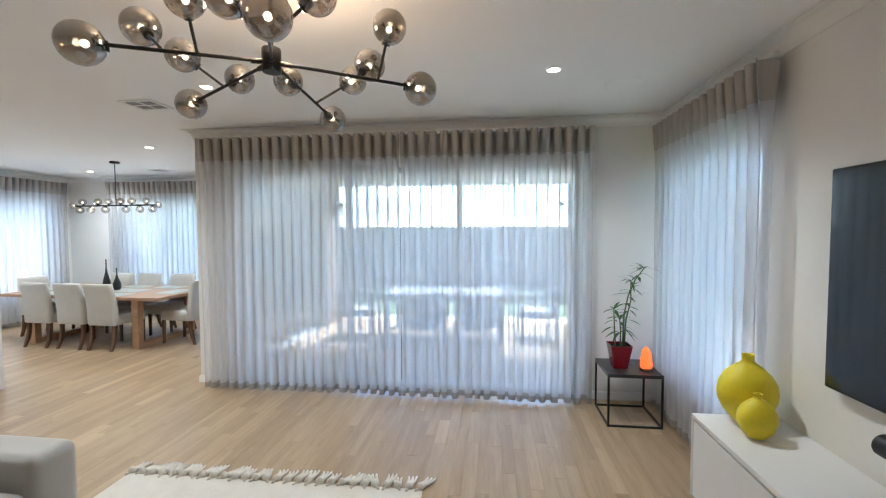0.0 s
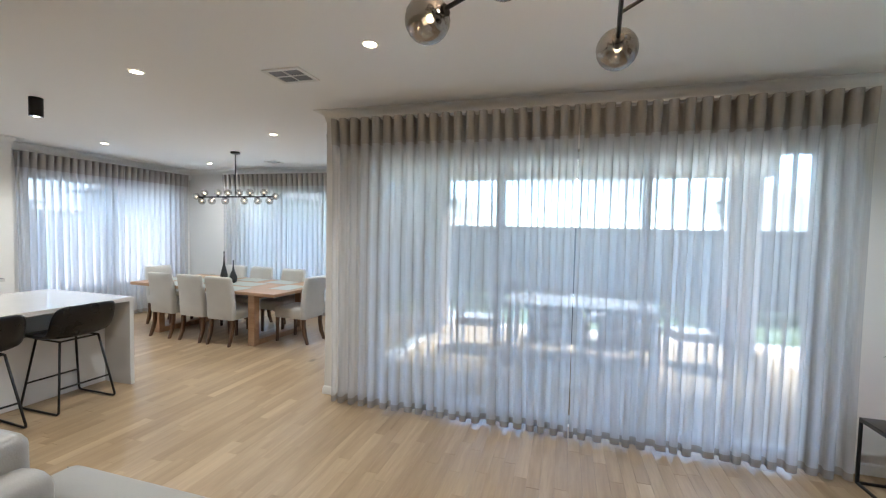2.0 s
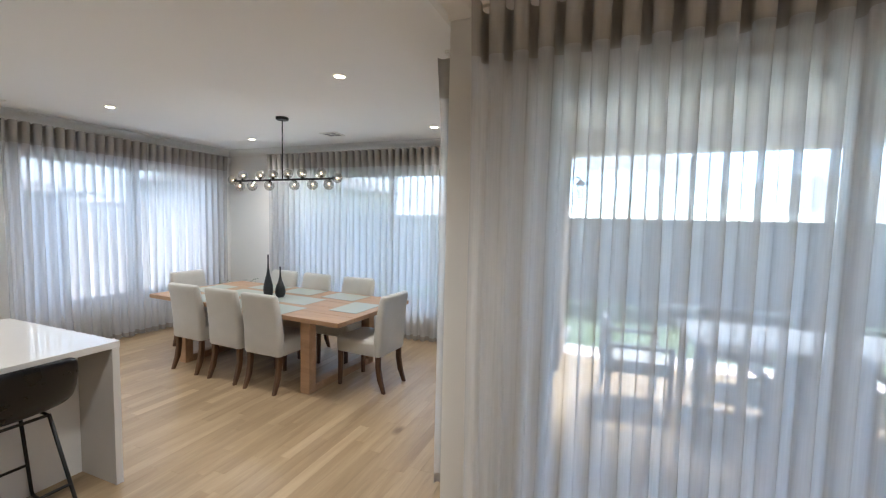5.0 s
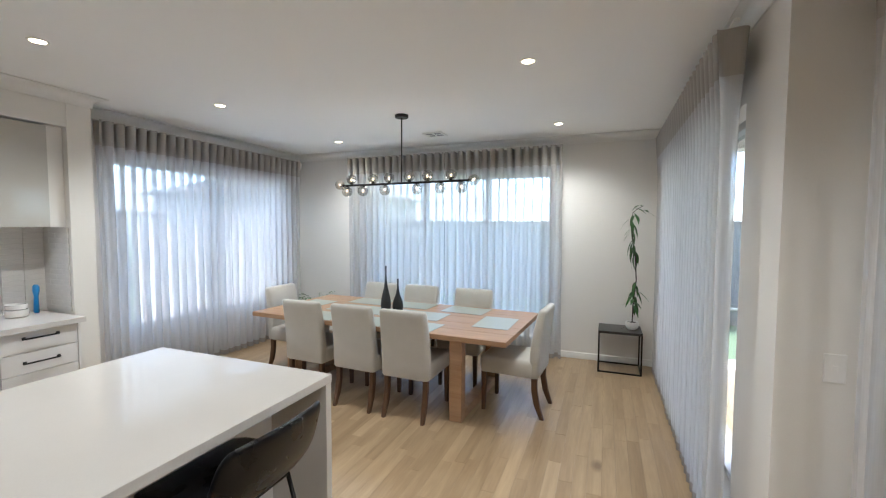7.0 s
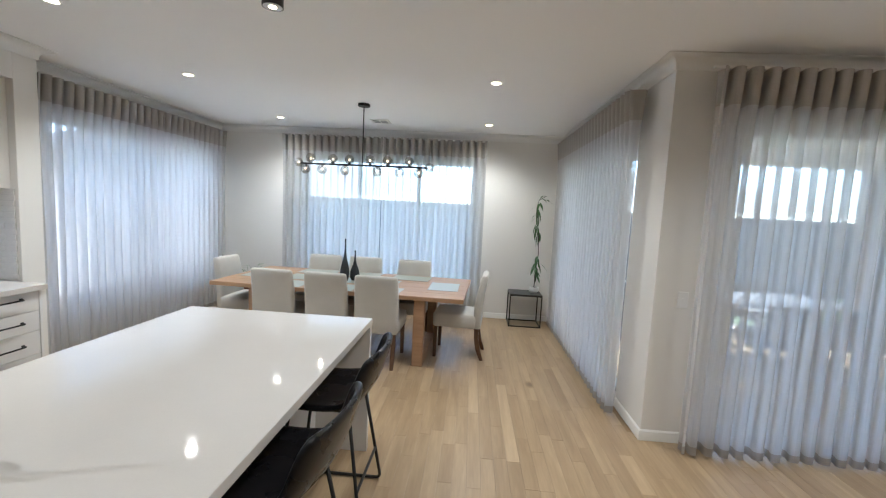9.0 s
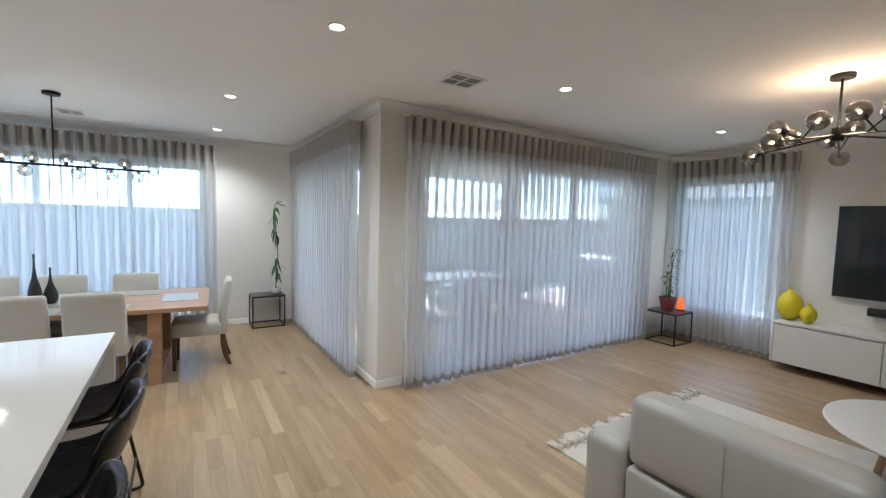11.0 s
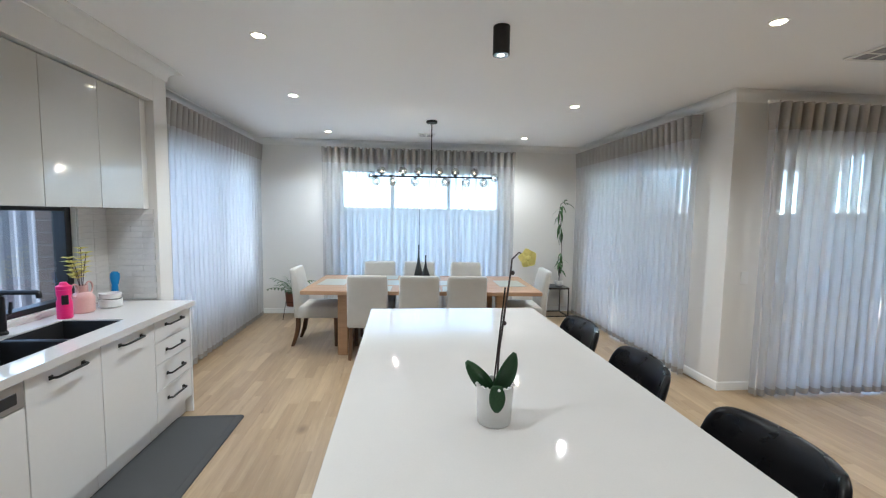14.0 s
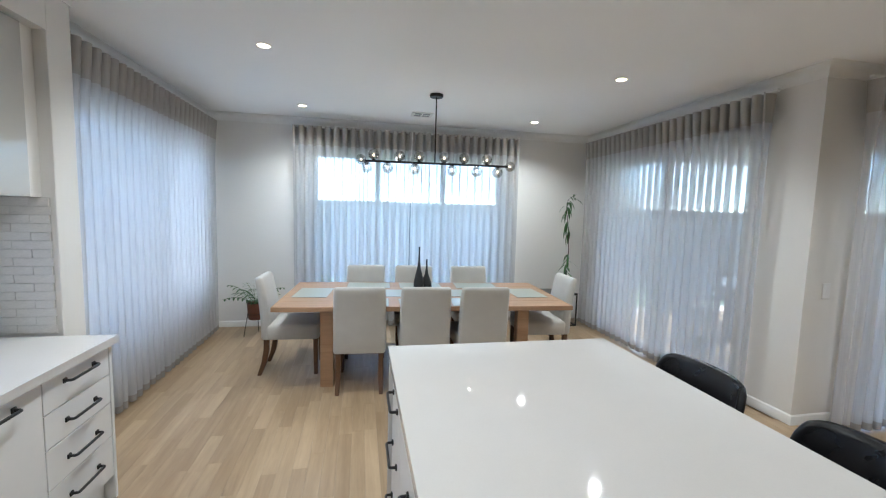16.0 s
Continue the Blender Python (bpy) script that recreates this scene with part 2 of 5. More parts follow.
BLACKMETAL = mat("black_metal", (0.014, 0.014, 0.015), 0.42, 0.3, scale=12, vary=0.2, bump=0.05)
BLACKLEATHER = mat("black_leather", (0.006, 0.006, 0.008), 0.28, scale=7, vary=0.25, bump=0.05, fine=260, spec=0.36)
WHITELEATHER = mat("pale_leather", (0.37, 0.355, 0.325), 0.38, scale=3.5, vary=0.05, bump=0.22, fine=190)
SEAM = mat("dark_seam", (0.30, 0.29, 0.27), 0.8, scale=9, vary=0.1)
BLACKTOP = mat("black_stone_top", (0.03, 0.028, 0.027), 0.3, scale=14, vary=0.3)
YELLOW = mat("yellow_ceramic", (0.72, 0.60, 0.005), 0.5, scale=4, vary=0.05, bump=0.1)
RED = mat("red_glazed_pot", (0.19, 0.004, 0.015), 0.2, scale=5, vary=0.12, coat=0.5)
SOIL = mat("soil", (0.03, 0.02, 0.014), 0.95, scale=30, vary=0.4, bump=0.8)
LEAF = mat("green_leaf", (0.045, 0.115, 0.03), 0.45, scale=18, vary=0.35, spec=0.4)
LEAF_DARK = mat("dark_green_leaf", (0.022, 0.065, 0.022), 0.38, scale=12, vary=0.3, spec=0.5)
STEM = mat("green_stem", (0.10, 0.15, 0.045), 0.55, scale=20, vary=0.25)
DARKSTEM = mat("brown_stem", (0.035, 0.022, 0.02), 0.6, scale=20, vary=0.3)
SALT = glow("salt_rock", (1.0, 0.12, 0.018), 0.075)
SCREEN = mat("tv_screen", (0.006, 0.010, 0.013), 0.16, scale=2, vary=0.1, coat=0.4)
BLACKPLASTIC = mat("black_plastic", (0.012, 0.012, 0.013), 0.45, scale=10, vary=0.2)
GREYMAT = mat("grey_rubber_mat", (0.05, 0.051, 0.053), 0.75, scale=10, vary=0.1, bump=0.4, fine=200)
RUG = mat("cream_wool_rug", (0.62, 0.575, 0.50), 0.97, scale=9, vary=0.12, bump=1.0, fine=140, sheen=0.3)
SMOKE = clear("smoked_glass", (0.50, 0.46, 0.41), 0.26, 0.7)
PALEGLASS = clear("pale_smoked_glass", (0.74, 0.72, 0.69), 0.22, 0.65)
FIL = glow("bulb", (1.0, 0.72, 0.42), 0.9)
LED = glow("downlight_led", (1.0, 0.80, 0.50), 2.0)
CHROME = mat("chrome", (0.7, 0.7, 0.7), 0.12, 1.0)
DARKVASE = mat("black_ribbed_vase", (0.018, 0.02, 0.022), 0.5, scale=9, vary=0.2, bump=0.5, stretch=(1, 1, 8))
MATGLASS = mat("pale_green_placemat", (0.33, 0.37, 0.335), 0.35, scale=6, vary=0.06)
TILE = mat("travertine_tile", (0.71, 0.685, 0.65), 0.42, scale=5, vary=0.14, bump=0.15, stretch=(1, 1, 6))
GROUT = mat("grout", (0.56, 0.54, 0.51), 0.95, scale=20, vary=0.05)
WHITECER = mat("white_ceramic", (0.75, 0.74, 0.72), 0.3, scale=5, vary=0.03)
PINKCER = mat("pink_ceramic", (0.60, 0.36, 0.32), 0.5, scale=6, vary=0.05)
HOTPINK = mat("pink_plastic", (0.85, 0.018, 0.19), 0.35, scale=6, vary=0.05)
BLUEPL = mat("blue_plastic", (0.02, 0.22, 0.52), 0.35, scale=6, vary=0.08)
YPETAL = mat("yellow_petal", (0.88, 0.78, 0.24), 0.6, scale=14, vary=0.12)
COPPER = mat("brown_ceramic_pot", (0.16, 0.06, 0.035), 0.45, scale=6, vary=0.2)
SINKBLACK = mat("black_granite_sink", (0.012, 0.012, 0.013), 0.5, scale=30, vary=0.3)
STEEL = mat("brushed_steel", (0.42, 0.42, 0.43), 0.35, 0.9, scale=8, vary=0.06, stretch=(1, 20, 1))
PLATE = mat("white_switch_plate", (0.78, 0.77, 0.75), 0.35, scale=6, vary=0.01)
GRASS = mat("lawn", (0.065, 0.105, 0.035), 0.9, scale=1.6, vary=0.4, bump=1.0, fine=60)
PAVER = mat("terracotta_pavers", (0.63, 0.50, 0.455), 0.85, scale=5, vary=0.15, bump=0.3)
CONCRETE = mat("pale_concrete", (0.27, 0.265, 0.26), 0.9, scale=1.5, vary=0.12, bump=0.3)
# Made very pale so the side path throws light up at the curtain.
BOUNCEPATH = mat("light_bounce_concrete", (0.76, 0.75, 0.73), 0.9, scale=1.5, vary=0.08, bump=0.3)
FENCE = mat("slate_steel_fence", (0.17, 0.182, 0.195), 0.55, 0.1, scale=3, vary=0.08)
PALING = mat("pale_side_fence", (0.085, 0.085, 0.10), 0.8, scale=4, vary=0.12, bump=0.2, stretch=(6, 6, 1))
PALEFENCE = mat("pale_beige_fence", (0.74, 0.67, 0.65), 0.7, scale=4, vary=0.06)
SOFFIT = mat("soffit_board", (0.86, 0.85, 0.82), 0.8, scale=2, vary=0.03)
ROOFTILE = mat("roof_tile", (0.10, 0.085, 0.08), 0.8, scale=3, vary=0.2)
RENDERED = mat("rendered_house_wall", (0.45, 0.40, 0.36), 0.9, scale=3, vary=0.08)
WICKER = mat("grey_wicker", (0.085, 0.088, 0.095), 0.75, scale=12, vary=0.3, bump=0.6)
CUSHION = mat("grey_cushion", (0.30, 0.295, 0.29), 0.95, scale=8, vary=0.06, bump=0.3)
# Grey stands in for the shade between louvres; the slats wear it too.
VENTDARK = mat("vent_shadow", (0.31, 0.31, 0.32), 0.8, scale=8, vary=0.1)

# ---- mesh helpers ----


def merge(bm, other, m=None):
    me = bpy.data.meshes.new("tmp")
    if m is not None:
        other.transform(m)
    other.to_mesh(me)
    other.free()
    bm.from_mesh(me)
    bpy.data.meshes.remove(me)
    return bm


def box(x0, x1, y0, y1, z0, z1, bev=0.0, seg=1, into=None, m=None):
    b = bmesh.new()
    bmesh.ops.create_cube(b, size=1.0)
    for v in b.verts:
        v.co = ((x0 + x1) / 2 + v.co.x * (x1 - x0), (y0 + y1) / 2 + v.co.y * (y1 - y0), (z0 + z1) / 2 + v.co.z * (z1 - z0))
    if bev:
        bmesh.ops.bevel(b, geom=b.edges[:], offset=bev, segments=seg, profile=0.5, affect="EDGES")
    if m is not None:
        b.transform(m)
    return merge(into, b) if into is not None else b


def lathe(profile, n=28, cap=True, squash=1.0):
    """Turn (radius, height) pairs round z."""
    b = bmesh.new()
    rings = []
    for r, z in profile:
        rings.append([b.verts.new((r * math.cos(2 * math.pi * i / n), squash * r * math.sin(2 * math.pi * i / n), z)) for i in range(n)])
    for a, c in zip(rings, rings[1:]):
        for i in range(n):
            b.faces.new((a[i], a[(i + 1) % n], c[(i + 1) % n], c[i]))
    if cap:
        b.faces.new(list(reversed(rings[0])))
        b.faces.new(rings[-1])
    return b


def tube(points, r, n=8, closed=False, taper=None, into=None):
    """A round bar along points."""
    b = bmesh.new()
    pts = [Vector(p) for p in points]
    rings, up = [], Vector((0.13, 0.21, 0.97))
    for i, p in enumerate(pts):
        if closed:
            d = pts[(i + 1) % len(pts)] - pts[i - 1]
        else:
            d = pts[min(i + 1, len(pts) - 1)] - pts[max(i - 1, 0)]
        d.normalize()
        u = d.cross(up)
        if u.length < 0.05:
            u = d.cross(Vector((1, 0.2, 0)))
        u.normalize()
        w = d.cross(u)
        rad = r if taper is None else r * (1 + (taper - 1) * i / max(1, len(pts) - 1))
        rings.append([b.verts.new(p + rad * (u * math.cos(2 * math.pi * k / n) + w * math.sin(2 * math.pi * k / n))) for k in range(n)])
    pairs = list(zip(rings, rings[1:])) + ([(rings[-1], rings[0])] if closed else [])
    for a, c in pairs:
        for k in range(n):
            b.faces.new((a[k], a[(k + 1) % n], c[(k + 1) % n], c[k]))
    if not closed:
        b.faces.new(list(reversed(rings[0])))
        b.faces.new(rings[-1])
    bmesh.ops.recalc_face_normals(b, faces=b.faces[:])
    return merge(into, b) if into is not None else b


def rounded(points, r=0.03, n=4):
    """The same line with its corners rounded."""
    pts = [Vector(p) for p in points]
    out = [pts[0]]
    for a, p, c in zip(pts, pts[1:], pts[2:]):
        d0, d1 = (a - p), (c - p)
        q = min(r, d0.length / 2, d1.length / 2)
        s, e = p + d0.normalized() * q, p + d1.normalized() * q
        for i in range(n + 1):
            t = i / n
            out.append(s * (1 - t) ** 2 + p * 2 * t * (1 - t) + e * t * t)
    out.append(pts[-1])
    return out


def ball(r, place=(0, 0, 0), seg=16, into=None):
    b = bmesh.new()
    bmesh.ops.create_uvsphere(b, u_segments=seg, v_segments=max(6, seg // 2), radius=r, matrix=Matrix.Translation(place))
    return merge(into, b) if into is not None else b


def rod(a, c, r, n=12, into=None):
    return tube([a, c], r, n, into=into)


def part(name, bm, material, parent=None, label="", smooth=False):
    me = bpy.data.meshes.new(name)
    bm.to_mesh(me)
    bm.free()
    me.materials.append(material)
    if smooth:
        for p in me.polygons:
            p.use_smooth = True
    o = new(name, me)
    if parent is not None:
        o.parent = parent
    if label:
        tagged(o, label)
    return o


def soften(o, angle=40):
    """Smooth shading with the sharp edges kept."""
    me = o.data
    for p in me.polygons:
        p.use_smooth = True
    me.set_sharp_from_angle(angle=radians(angle))
    return o


def thing(name, label, category, group="", kind=""):
    return tagged(new(name), label, category, group, kind)


def structure(name, bm, material, label, category, smooth=False):
    return tagged(part(name, bm, material, None, smooth=smooth), label, category, kind="structure")


# ---- shell of the house ----
CZ = 2.70
XE, XW, XN, XK = 1.77, -8.15, -2.985, -8.18
YL, YD, YS = 4.414, 7.62, -2.5
T = 0.24


def wall(name, axis, at, thick, lo, hi, openings, label, z1=CZ):
    """A wall along x or y with openings (from, to, sill, head) cut through it."""
    b = bmesh.new()

    def piece(a, c, z0, z2):
        if c - a > 1e-4 and z2 - z0 > 1e-4:
            if axis == "x":
                box(a, c, min(at, at + thick), max(at, at + thick), z0, z2, into=b)
            else:
                box(min(at, at + thick), max(at, at + thick), a, c, z0, z2, into=b)
    prev = lo
    for a, c, s, h in sorted(openings):
        piece(prev, a, -0.15, z1)
        piece(a, c, -0.15, s)
        piece(a, c, h, z1)
        prev = c
    piece(prev, hi, -0.15, z1)
    return structure(name, b, WALL, label, "wall")


DOOR_L = (-2.50, 1.00, -0.012, 2.28)
DOOR_D = (4.95, 7.20, -0.012, 2.26)
WIN_N = (-6.87, -4.28, 0.46, 2.29)
WIN_W = (4.96, 7.28, 0.50, 2.28)
WIN_E = (3.03, 4.27, 0.48, 2.29)
WIN_K = (2.30, 4.12, 0.90, 1.62)
wall("wall_north_living", "x", YL, T, XN + T, XE + T, [DOOR_L], "pale greige painted living room wall with a wide sliding door")
wall("wall_east_dining", "y", XN, T, YL, YD, [DOOR_D], "pale greige painted dining wall with a sliding door")
wall("wall_north_dining", "x", YD, T, XW - T, XN + T, [WIN_N], "pale greige painted wall with a wide window")
wall("wall_west_dining", "y", XW, -T, 4.602, YD, [WIN_W], "pale greige painted wall with a wide window")
wall("wall_west_kitchen", "y", XK, -T, YS, 4.60, [WIN_K], "kitchen wall with a long splashback window")
wall("wall_east_living", "y", XE, T, YS, YL, [WIN_E], "warm white wall behind the television")
wall("wall_south", "x", YS, -T, XK - T, XE + T, [], "plain painted wall closing the room")
b = box(XK, -7.80, 4.42, 4.60, -0.15, CZ, 0.003)
structure("wall_nib", b, WALL, "painted nib wall at the end of the kitchen", "wall")
b = box(XK, -7.80, YS, 4.419, 2.415, CZ)
structure("bulkhead", b, WALL, "painted bulkhead above the kitchen wall cabinets", "bulkhead")
b = box(XK - T, XE + T, YS - T, YL + T, CZ, CZ + 0.14)
box(XW - T, XN + T, YL + T, YD + T, CZ, CZ + 0.14, into=b)
structure("ceiling", b, CEIL, "flat white painted plasterboard ceiling", "ceiling")


def sweep(profile, loop, closed=False):
    """Run a moulding profile (offset into the room, height) along a polyline with mitred corners; the room is on the right."""
    b = bmesh.new()
    n, rings = len(loop), []
    for i, p in enumerate(loop):
        p = Vector(p)
        d0 = (p - Vector(loop[i - 1])).normalized() if (closed or i) else None
        d1 = (Vector(loop[(i + 1) % n]) - p).normalized() if (closed or i < n - 1) else None
        d0, d1 = d0 or d1, d1 or d0
        n0, n1 = Vector((d0.y, -d0.x)), Vector((d1.y, -d1.x))
        m = (n0 + n1) / (1 + n0.dot(n1))
        rings.append([b.verts.new((p.x + m.x * o, p.y + m.y * o, z)) for o, z in profile])
    for a, c in zip(rings, rings[1:]):
        for k in range(len(profile) - 1):
            b.faces.new((a[k], c[k], c[k + 1], a[k + 1]))
    bmesh.ops.recalc_face_normals(b, faces=b.faces[:])
    return b


ROOM = [(-7.80, YS), (-7.80, 4.60), (XW, 4.60), (XW, YD), (XN, YD), (XN, YL), (XE, YL), (XE, YS)]
cove = [(0.0, CZ - 0.092), (0.008, CZ - 0.092), (0.010, CZ - 0.078)]
cove += [(0.078 - 0.068 * math.cos(a), CZ - 0.078 + 0.068 * math.sin(a)) for a in [i * math.pi / 16 for i in range(1, 8)]]
cove += [(0.078, CZ - 0.010), (0.092, CZ - 0.008), (0.092, CZ - 0.001)]
soften(structure("cornice", sweep(cove, ROOM), TRIM, "white coved plaster cornice", "cornice"), 30)
skirt = [(0.001, 0.0), (0.016, 0.0), (0.016, 0.052), (0.013, 0.058), (0.013, 0.066), (0.008, 0.074), (0.001, 0.078)]
for run in ([(XW, 7.28), (XW, YD), (XN, YD), (XN, 7.21)], [(XN, 4.94), (XN, YL), (-2.51, YL)], [(1.01, YL), (XE, YL), (XE, YS)], [(-7.80, 4.36), (-7.80, 4.60), (XW, 4.60), (XW, 7.27)]):
    soften(structure("baseboard", sweep(skirt, run), TRIM, "low white moulded skirting board", "baseboard"), 30)
structure("floor", box(XK - T, XE + T, YS - T, YD + T, -0.15, -0.0135), SLAB, "engineered oak floor of long pale boards", "floor")
FLOOR = bpy.data.objects["floor"]

# ---- windows and sliding doors ----


def window(name, axis, at, opening, mullions, depth, frame_mat, label, bar=0.05, door=False, post=0.6):
    """A framed window in its opening: at is the wall's room face, depth how far the frame stands back."""
    a, c, s, h = opening
    s = max(s, 0.0)
    w = tagged(new(name), label, "sliding door" if door else "window", kind="structure")

    def put(pname, u0, u1, z0, z1, d0, d1, material, parent, bev=0.004):
        if axis == "x":
            b = box(u0, u1, at + d0, at + d1, z0, z1, bev)
        else:
            lo, hi = sorted((at + d0, at + d1))
            b = box(lo, hi, u0, u1, z0, z1, bev)
        return part(pname, b, material, parent)
    d0, d1 = sorted((depth, depth + math.copysign(0.09, depth)), key=abs)
    for u0, u1, z0, z1 in ((a + .001, a + bar, s + .001, h - .001), (c - bar, c - .001, s + .001, h - .001), (a + bar, c - bar, h - bar, h - .001), (a + bar, c - bar, s + .001, s + bar * (0.8 if door else 1))):
        put("window_frame", u0, u1, z0, z1, d0, d1, frame_mat, w)
    edges = [a + bar] + list(mullions) + [c - bar]
    for mline in mullions:
        put("mullion", mline - bar * post, mline + bar * post, s + bar, h - bar, d0 * 1.08, d1 * 0.97, frame_mat, w)
    mid = (d0 + d1) / 2
    for i, (u0, u1) in enumerate(zip(edges, edges[1:])):
        pane = put("pane", u0 - 0.01, u1 + 0.01, s + bar * 0.8, h - bar * 0.9, mid + 0.003, mid + 0.007, GLASS, w, 0)
        pane.visible_shadow = False
        if door and i == 0:
            hp = math.copysign(0.045, depth)
            put("handle", u0 + 0.012, u0 + 0.035, 0.93, 1.17, d0 - hp, d0 - hp * 0.3, BLACKPLASTIC, w, 0.006)
    if not door:
        put("window_sill", a + .001, c - .001, s + 0.0005, s + 0.02, 0.002 * math.copysign(1, depth), d0, TRIM, w, 0.003)
    return w


window("door_1", "x", YL, DOOR_L, [-1.345, -0.175], 0.10, FRAME, "wide sliding glass door onto the patio", door=True)
window("door_2", "y", XN, DOOR_D, [6.10], 0.10, FRAME, "sliding glass door from dining room to patio", door=True)
window("window_1", "x", YD, WIN_N, [-6.04, -5.13], 0.10, FRAME, "three pane fixed window behind sheer curtains")
window("window_2", "y", XW, WIN_W, [6.18], -0.10, FRAME, "two pane window behind sheer curtains", post=1.3)
window("window_3", "y", XE, WIN_E, [3.78], 0.10, FRAME, "two pane window behind sheer curtains")
window("window_4", "y", XK, WIN_K, [3.2], -0.03, BLACKFRAME, "long black framed splashback window over the sink", bar=0.055)

kr = tagged(part("window_reveal", box(XK - T + 0.001, XK - 0.125, WIN_K[1] - 0.022, WIN_K[1] - 0.001, WIN_K[2] + 0.001, WIN_K[3] - 0.001), DARKMORTAR), "dark brown brick reveal outside the kitchen window", "brick reveal", kind="structure")
for k in range(int((WIN_K[3] - WIN_K[2] - 0.01) / 0.086)):
    part("brick", box(XK - T + 0.003, XK - 0.127, WIN_K[1] - 0.030, WIN_K[1] - 0.0225, WIN_K[2] + 0.006 + k * 0.086, WIN_K[2] + 0.082 + k * 0.086, 0.002), DARKBRICK, kr)

# ---- sheer curtains ----


HEAD_H, HEM_H = 0.225, 0.080


def sheer_panel(length, top, seed, band, wave=0.104, depth=0.042):
    """One band ("panel", "heading" or "hem") of a leaf of S-fold sheer along +x, hanging from z = top to the floor."""
    rnd = random.Random(seed)
    waves = max(2, round(length / wave))
    per = 20
    rows = {"panel": [top - HEAD_H, top - 0.32, top - 0.45, top - 0.8, 1.5, 1.1, 0.7, 0.4, 0.2, HEM_H], "heading": [top, top - 0.03, top - 0.12, top - HEAD_H], "hem": [HEM_H, 0.05, 0.026]}[band]
    ph = [rnd.uniform(-1, 1) for _ in range(waves + 2)]
    ph2 = [rnd.uniform(-1, 1) for _ in range(waves + 2)]
    slow = [rnd.uniform(-1, 1) for _ in range(waves // 4 + 3)]
    b = bmesh.new()
    grid = []
    for z in rows:
        f = (top - z) / top
        line = []
        for i in range(waves * per + 1):
            s = i / per
            k = int(s)
            u = s - k
            pa = ph[k] * (1 - u) + ph[k + 1] * u
            pb = ph2[k] * (1 - u) + ph2[k + 1] * u
            q = s / 4
            ps = slow[int(q)] * (1 - q % 1) + slow[int(q) + 1] * (q % 1)
            a = 2 * math.pi * s
            amp = depth * (1 + 0.30 * f * pa + 0.25 * f * ps + 0.75 * max(0.0, 1 - (top - z) / 0.42))
            x = (s / waves) * length + (0.0165 + 0.003 * max(0.0, 1 - (top - z) / 0.4)) * (1 + 0.35 * f * pb) * math.sin(2 * a) + 0.020 * f * pb + 0.016 * f * ps + 0.003 * f * math.sin(4 * z + pb * 3)
            y = -amp * math.cos(a) + 0.012 * f * pa + 0.014 * f * ps + 0.003 * f * math.sin(4 * z + pa * 3)
            dz = 0.007 * pb if z < 0.03 else 0
            line.append(b.verts.new((x, y, z + dz)))
        grid.append(line)
    for r0, r1 in zip(grid, grid[1:]):
        for i in range(len(r0) - 1):
            b.faces.new((r0[i], r1[i], r1[i + 1], r0[i + 1]))
    return b


def curtain(start, end, top, leaves, label, seed):
    """Leaves of sheer from start to end in plan, under a slim white track; the window is on the left of that way."""
    v = Vector((end[0] - start[0], end[1] - start[1]))
    ang = math.degrees(math.atan2(v.y, v.x))
    c = thing("sheer_curtain", label, "curtain", "sheer curtains")
    x = 0.0
    for i, share in enumerate(leaves):
        seg = v.length * share
        for name, cloth, note in (("panel", SHEER, ""), ("heading", HEADING, "pleated heading, darkened for the unlit wall behind it"), ("hem", HEM, "doubled hem")):
            part(name, sheer_panel(seg - 0.012, top, seed + i, name), cloth, c, note, smooth=True).location = (x, 0, 0)
        x += seg
    part("track", box(-0.03, v.length + 0.03, -0.014, 0.014, top, top + 0.018, 0.003), TRIM, c, "slim white curtain track")
    c.matrix_basis = pose(start[0], start[1], 0, 0, 0, ang)
    return c


CT = CZ - 0.132
curtain((-2.80, 4.25), (1.07, 4.25), CT, [0.54, 0.46], "full-length pale sheer curtain across the sliding door", 11)
curtain((1.655, 4.27), (1.655, 2.77), CT, [0.5, 0.5], "full-length pale sheer curtain over the living room window", 21)
curtain((-3.105, 7.36), (-3.105, 4.70), CT, [0.42, 0.58], "full-length pale sheer curtain across the dining sliding door", 31)
curtain((-7.09, 7.44), (-4.13, 7.44), CT, [0.5, 0.5], "full-length pale sheer curtain over the wide dining window", 41)
curtain((-8.015, 4.74), (-8.015, 7.42), CT, [0.53, 0.47], "full-length pale sheer curtain over the dining side window", 51)

# ---- outside ----
structure("ground", box(-60, 60, -60, 90, -0.5, -0.13), GRASS, "green lawn reaching out to the distance", "ground")
patio = structure("pavement", box(-2.74, 4.6, YL + T + 0.002, 8.5, -0.2, -0.062), MORTAR, "pale terracotta paved patio", "patio")
# Paths added for bounced light: neutral at the back, bright at the side.
structure("back_path", box(-9.9, -2.75, YD + T + 0.002, 9.6, -0.2, -0.09), CONCRETE, "grey concrete path behind the dining room", "path")
structure("side_path", box(-9.9, XK - T - 0.002, -4.0, YD + T + 0.001, -0.2, -0.09), BOUNCEPATH, "pale concrete path added beside the house to bounce light", "path")
b = box(-2.74, 2.0, YL + T + 0.002, 8.05, CZ + 0.02, CZ + 0.1)
structure("soffit", b, SOFFIT, "white painted patio ceiling", "patio ceiling")
# Eaves added out of view, deepest to the north, to block direct sun.
b = box(XW - T - 0.5, XN + T, YD + T + 0.001, YD + T + 2.0, CZ + 0.02, CZ + 0.16)
box(XW - T - 0.5, XW - T - 0.001, YS - T, YD + T + 0.001, CZ + 0.02, CZ + 0.16, into=b)
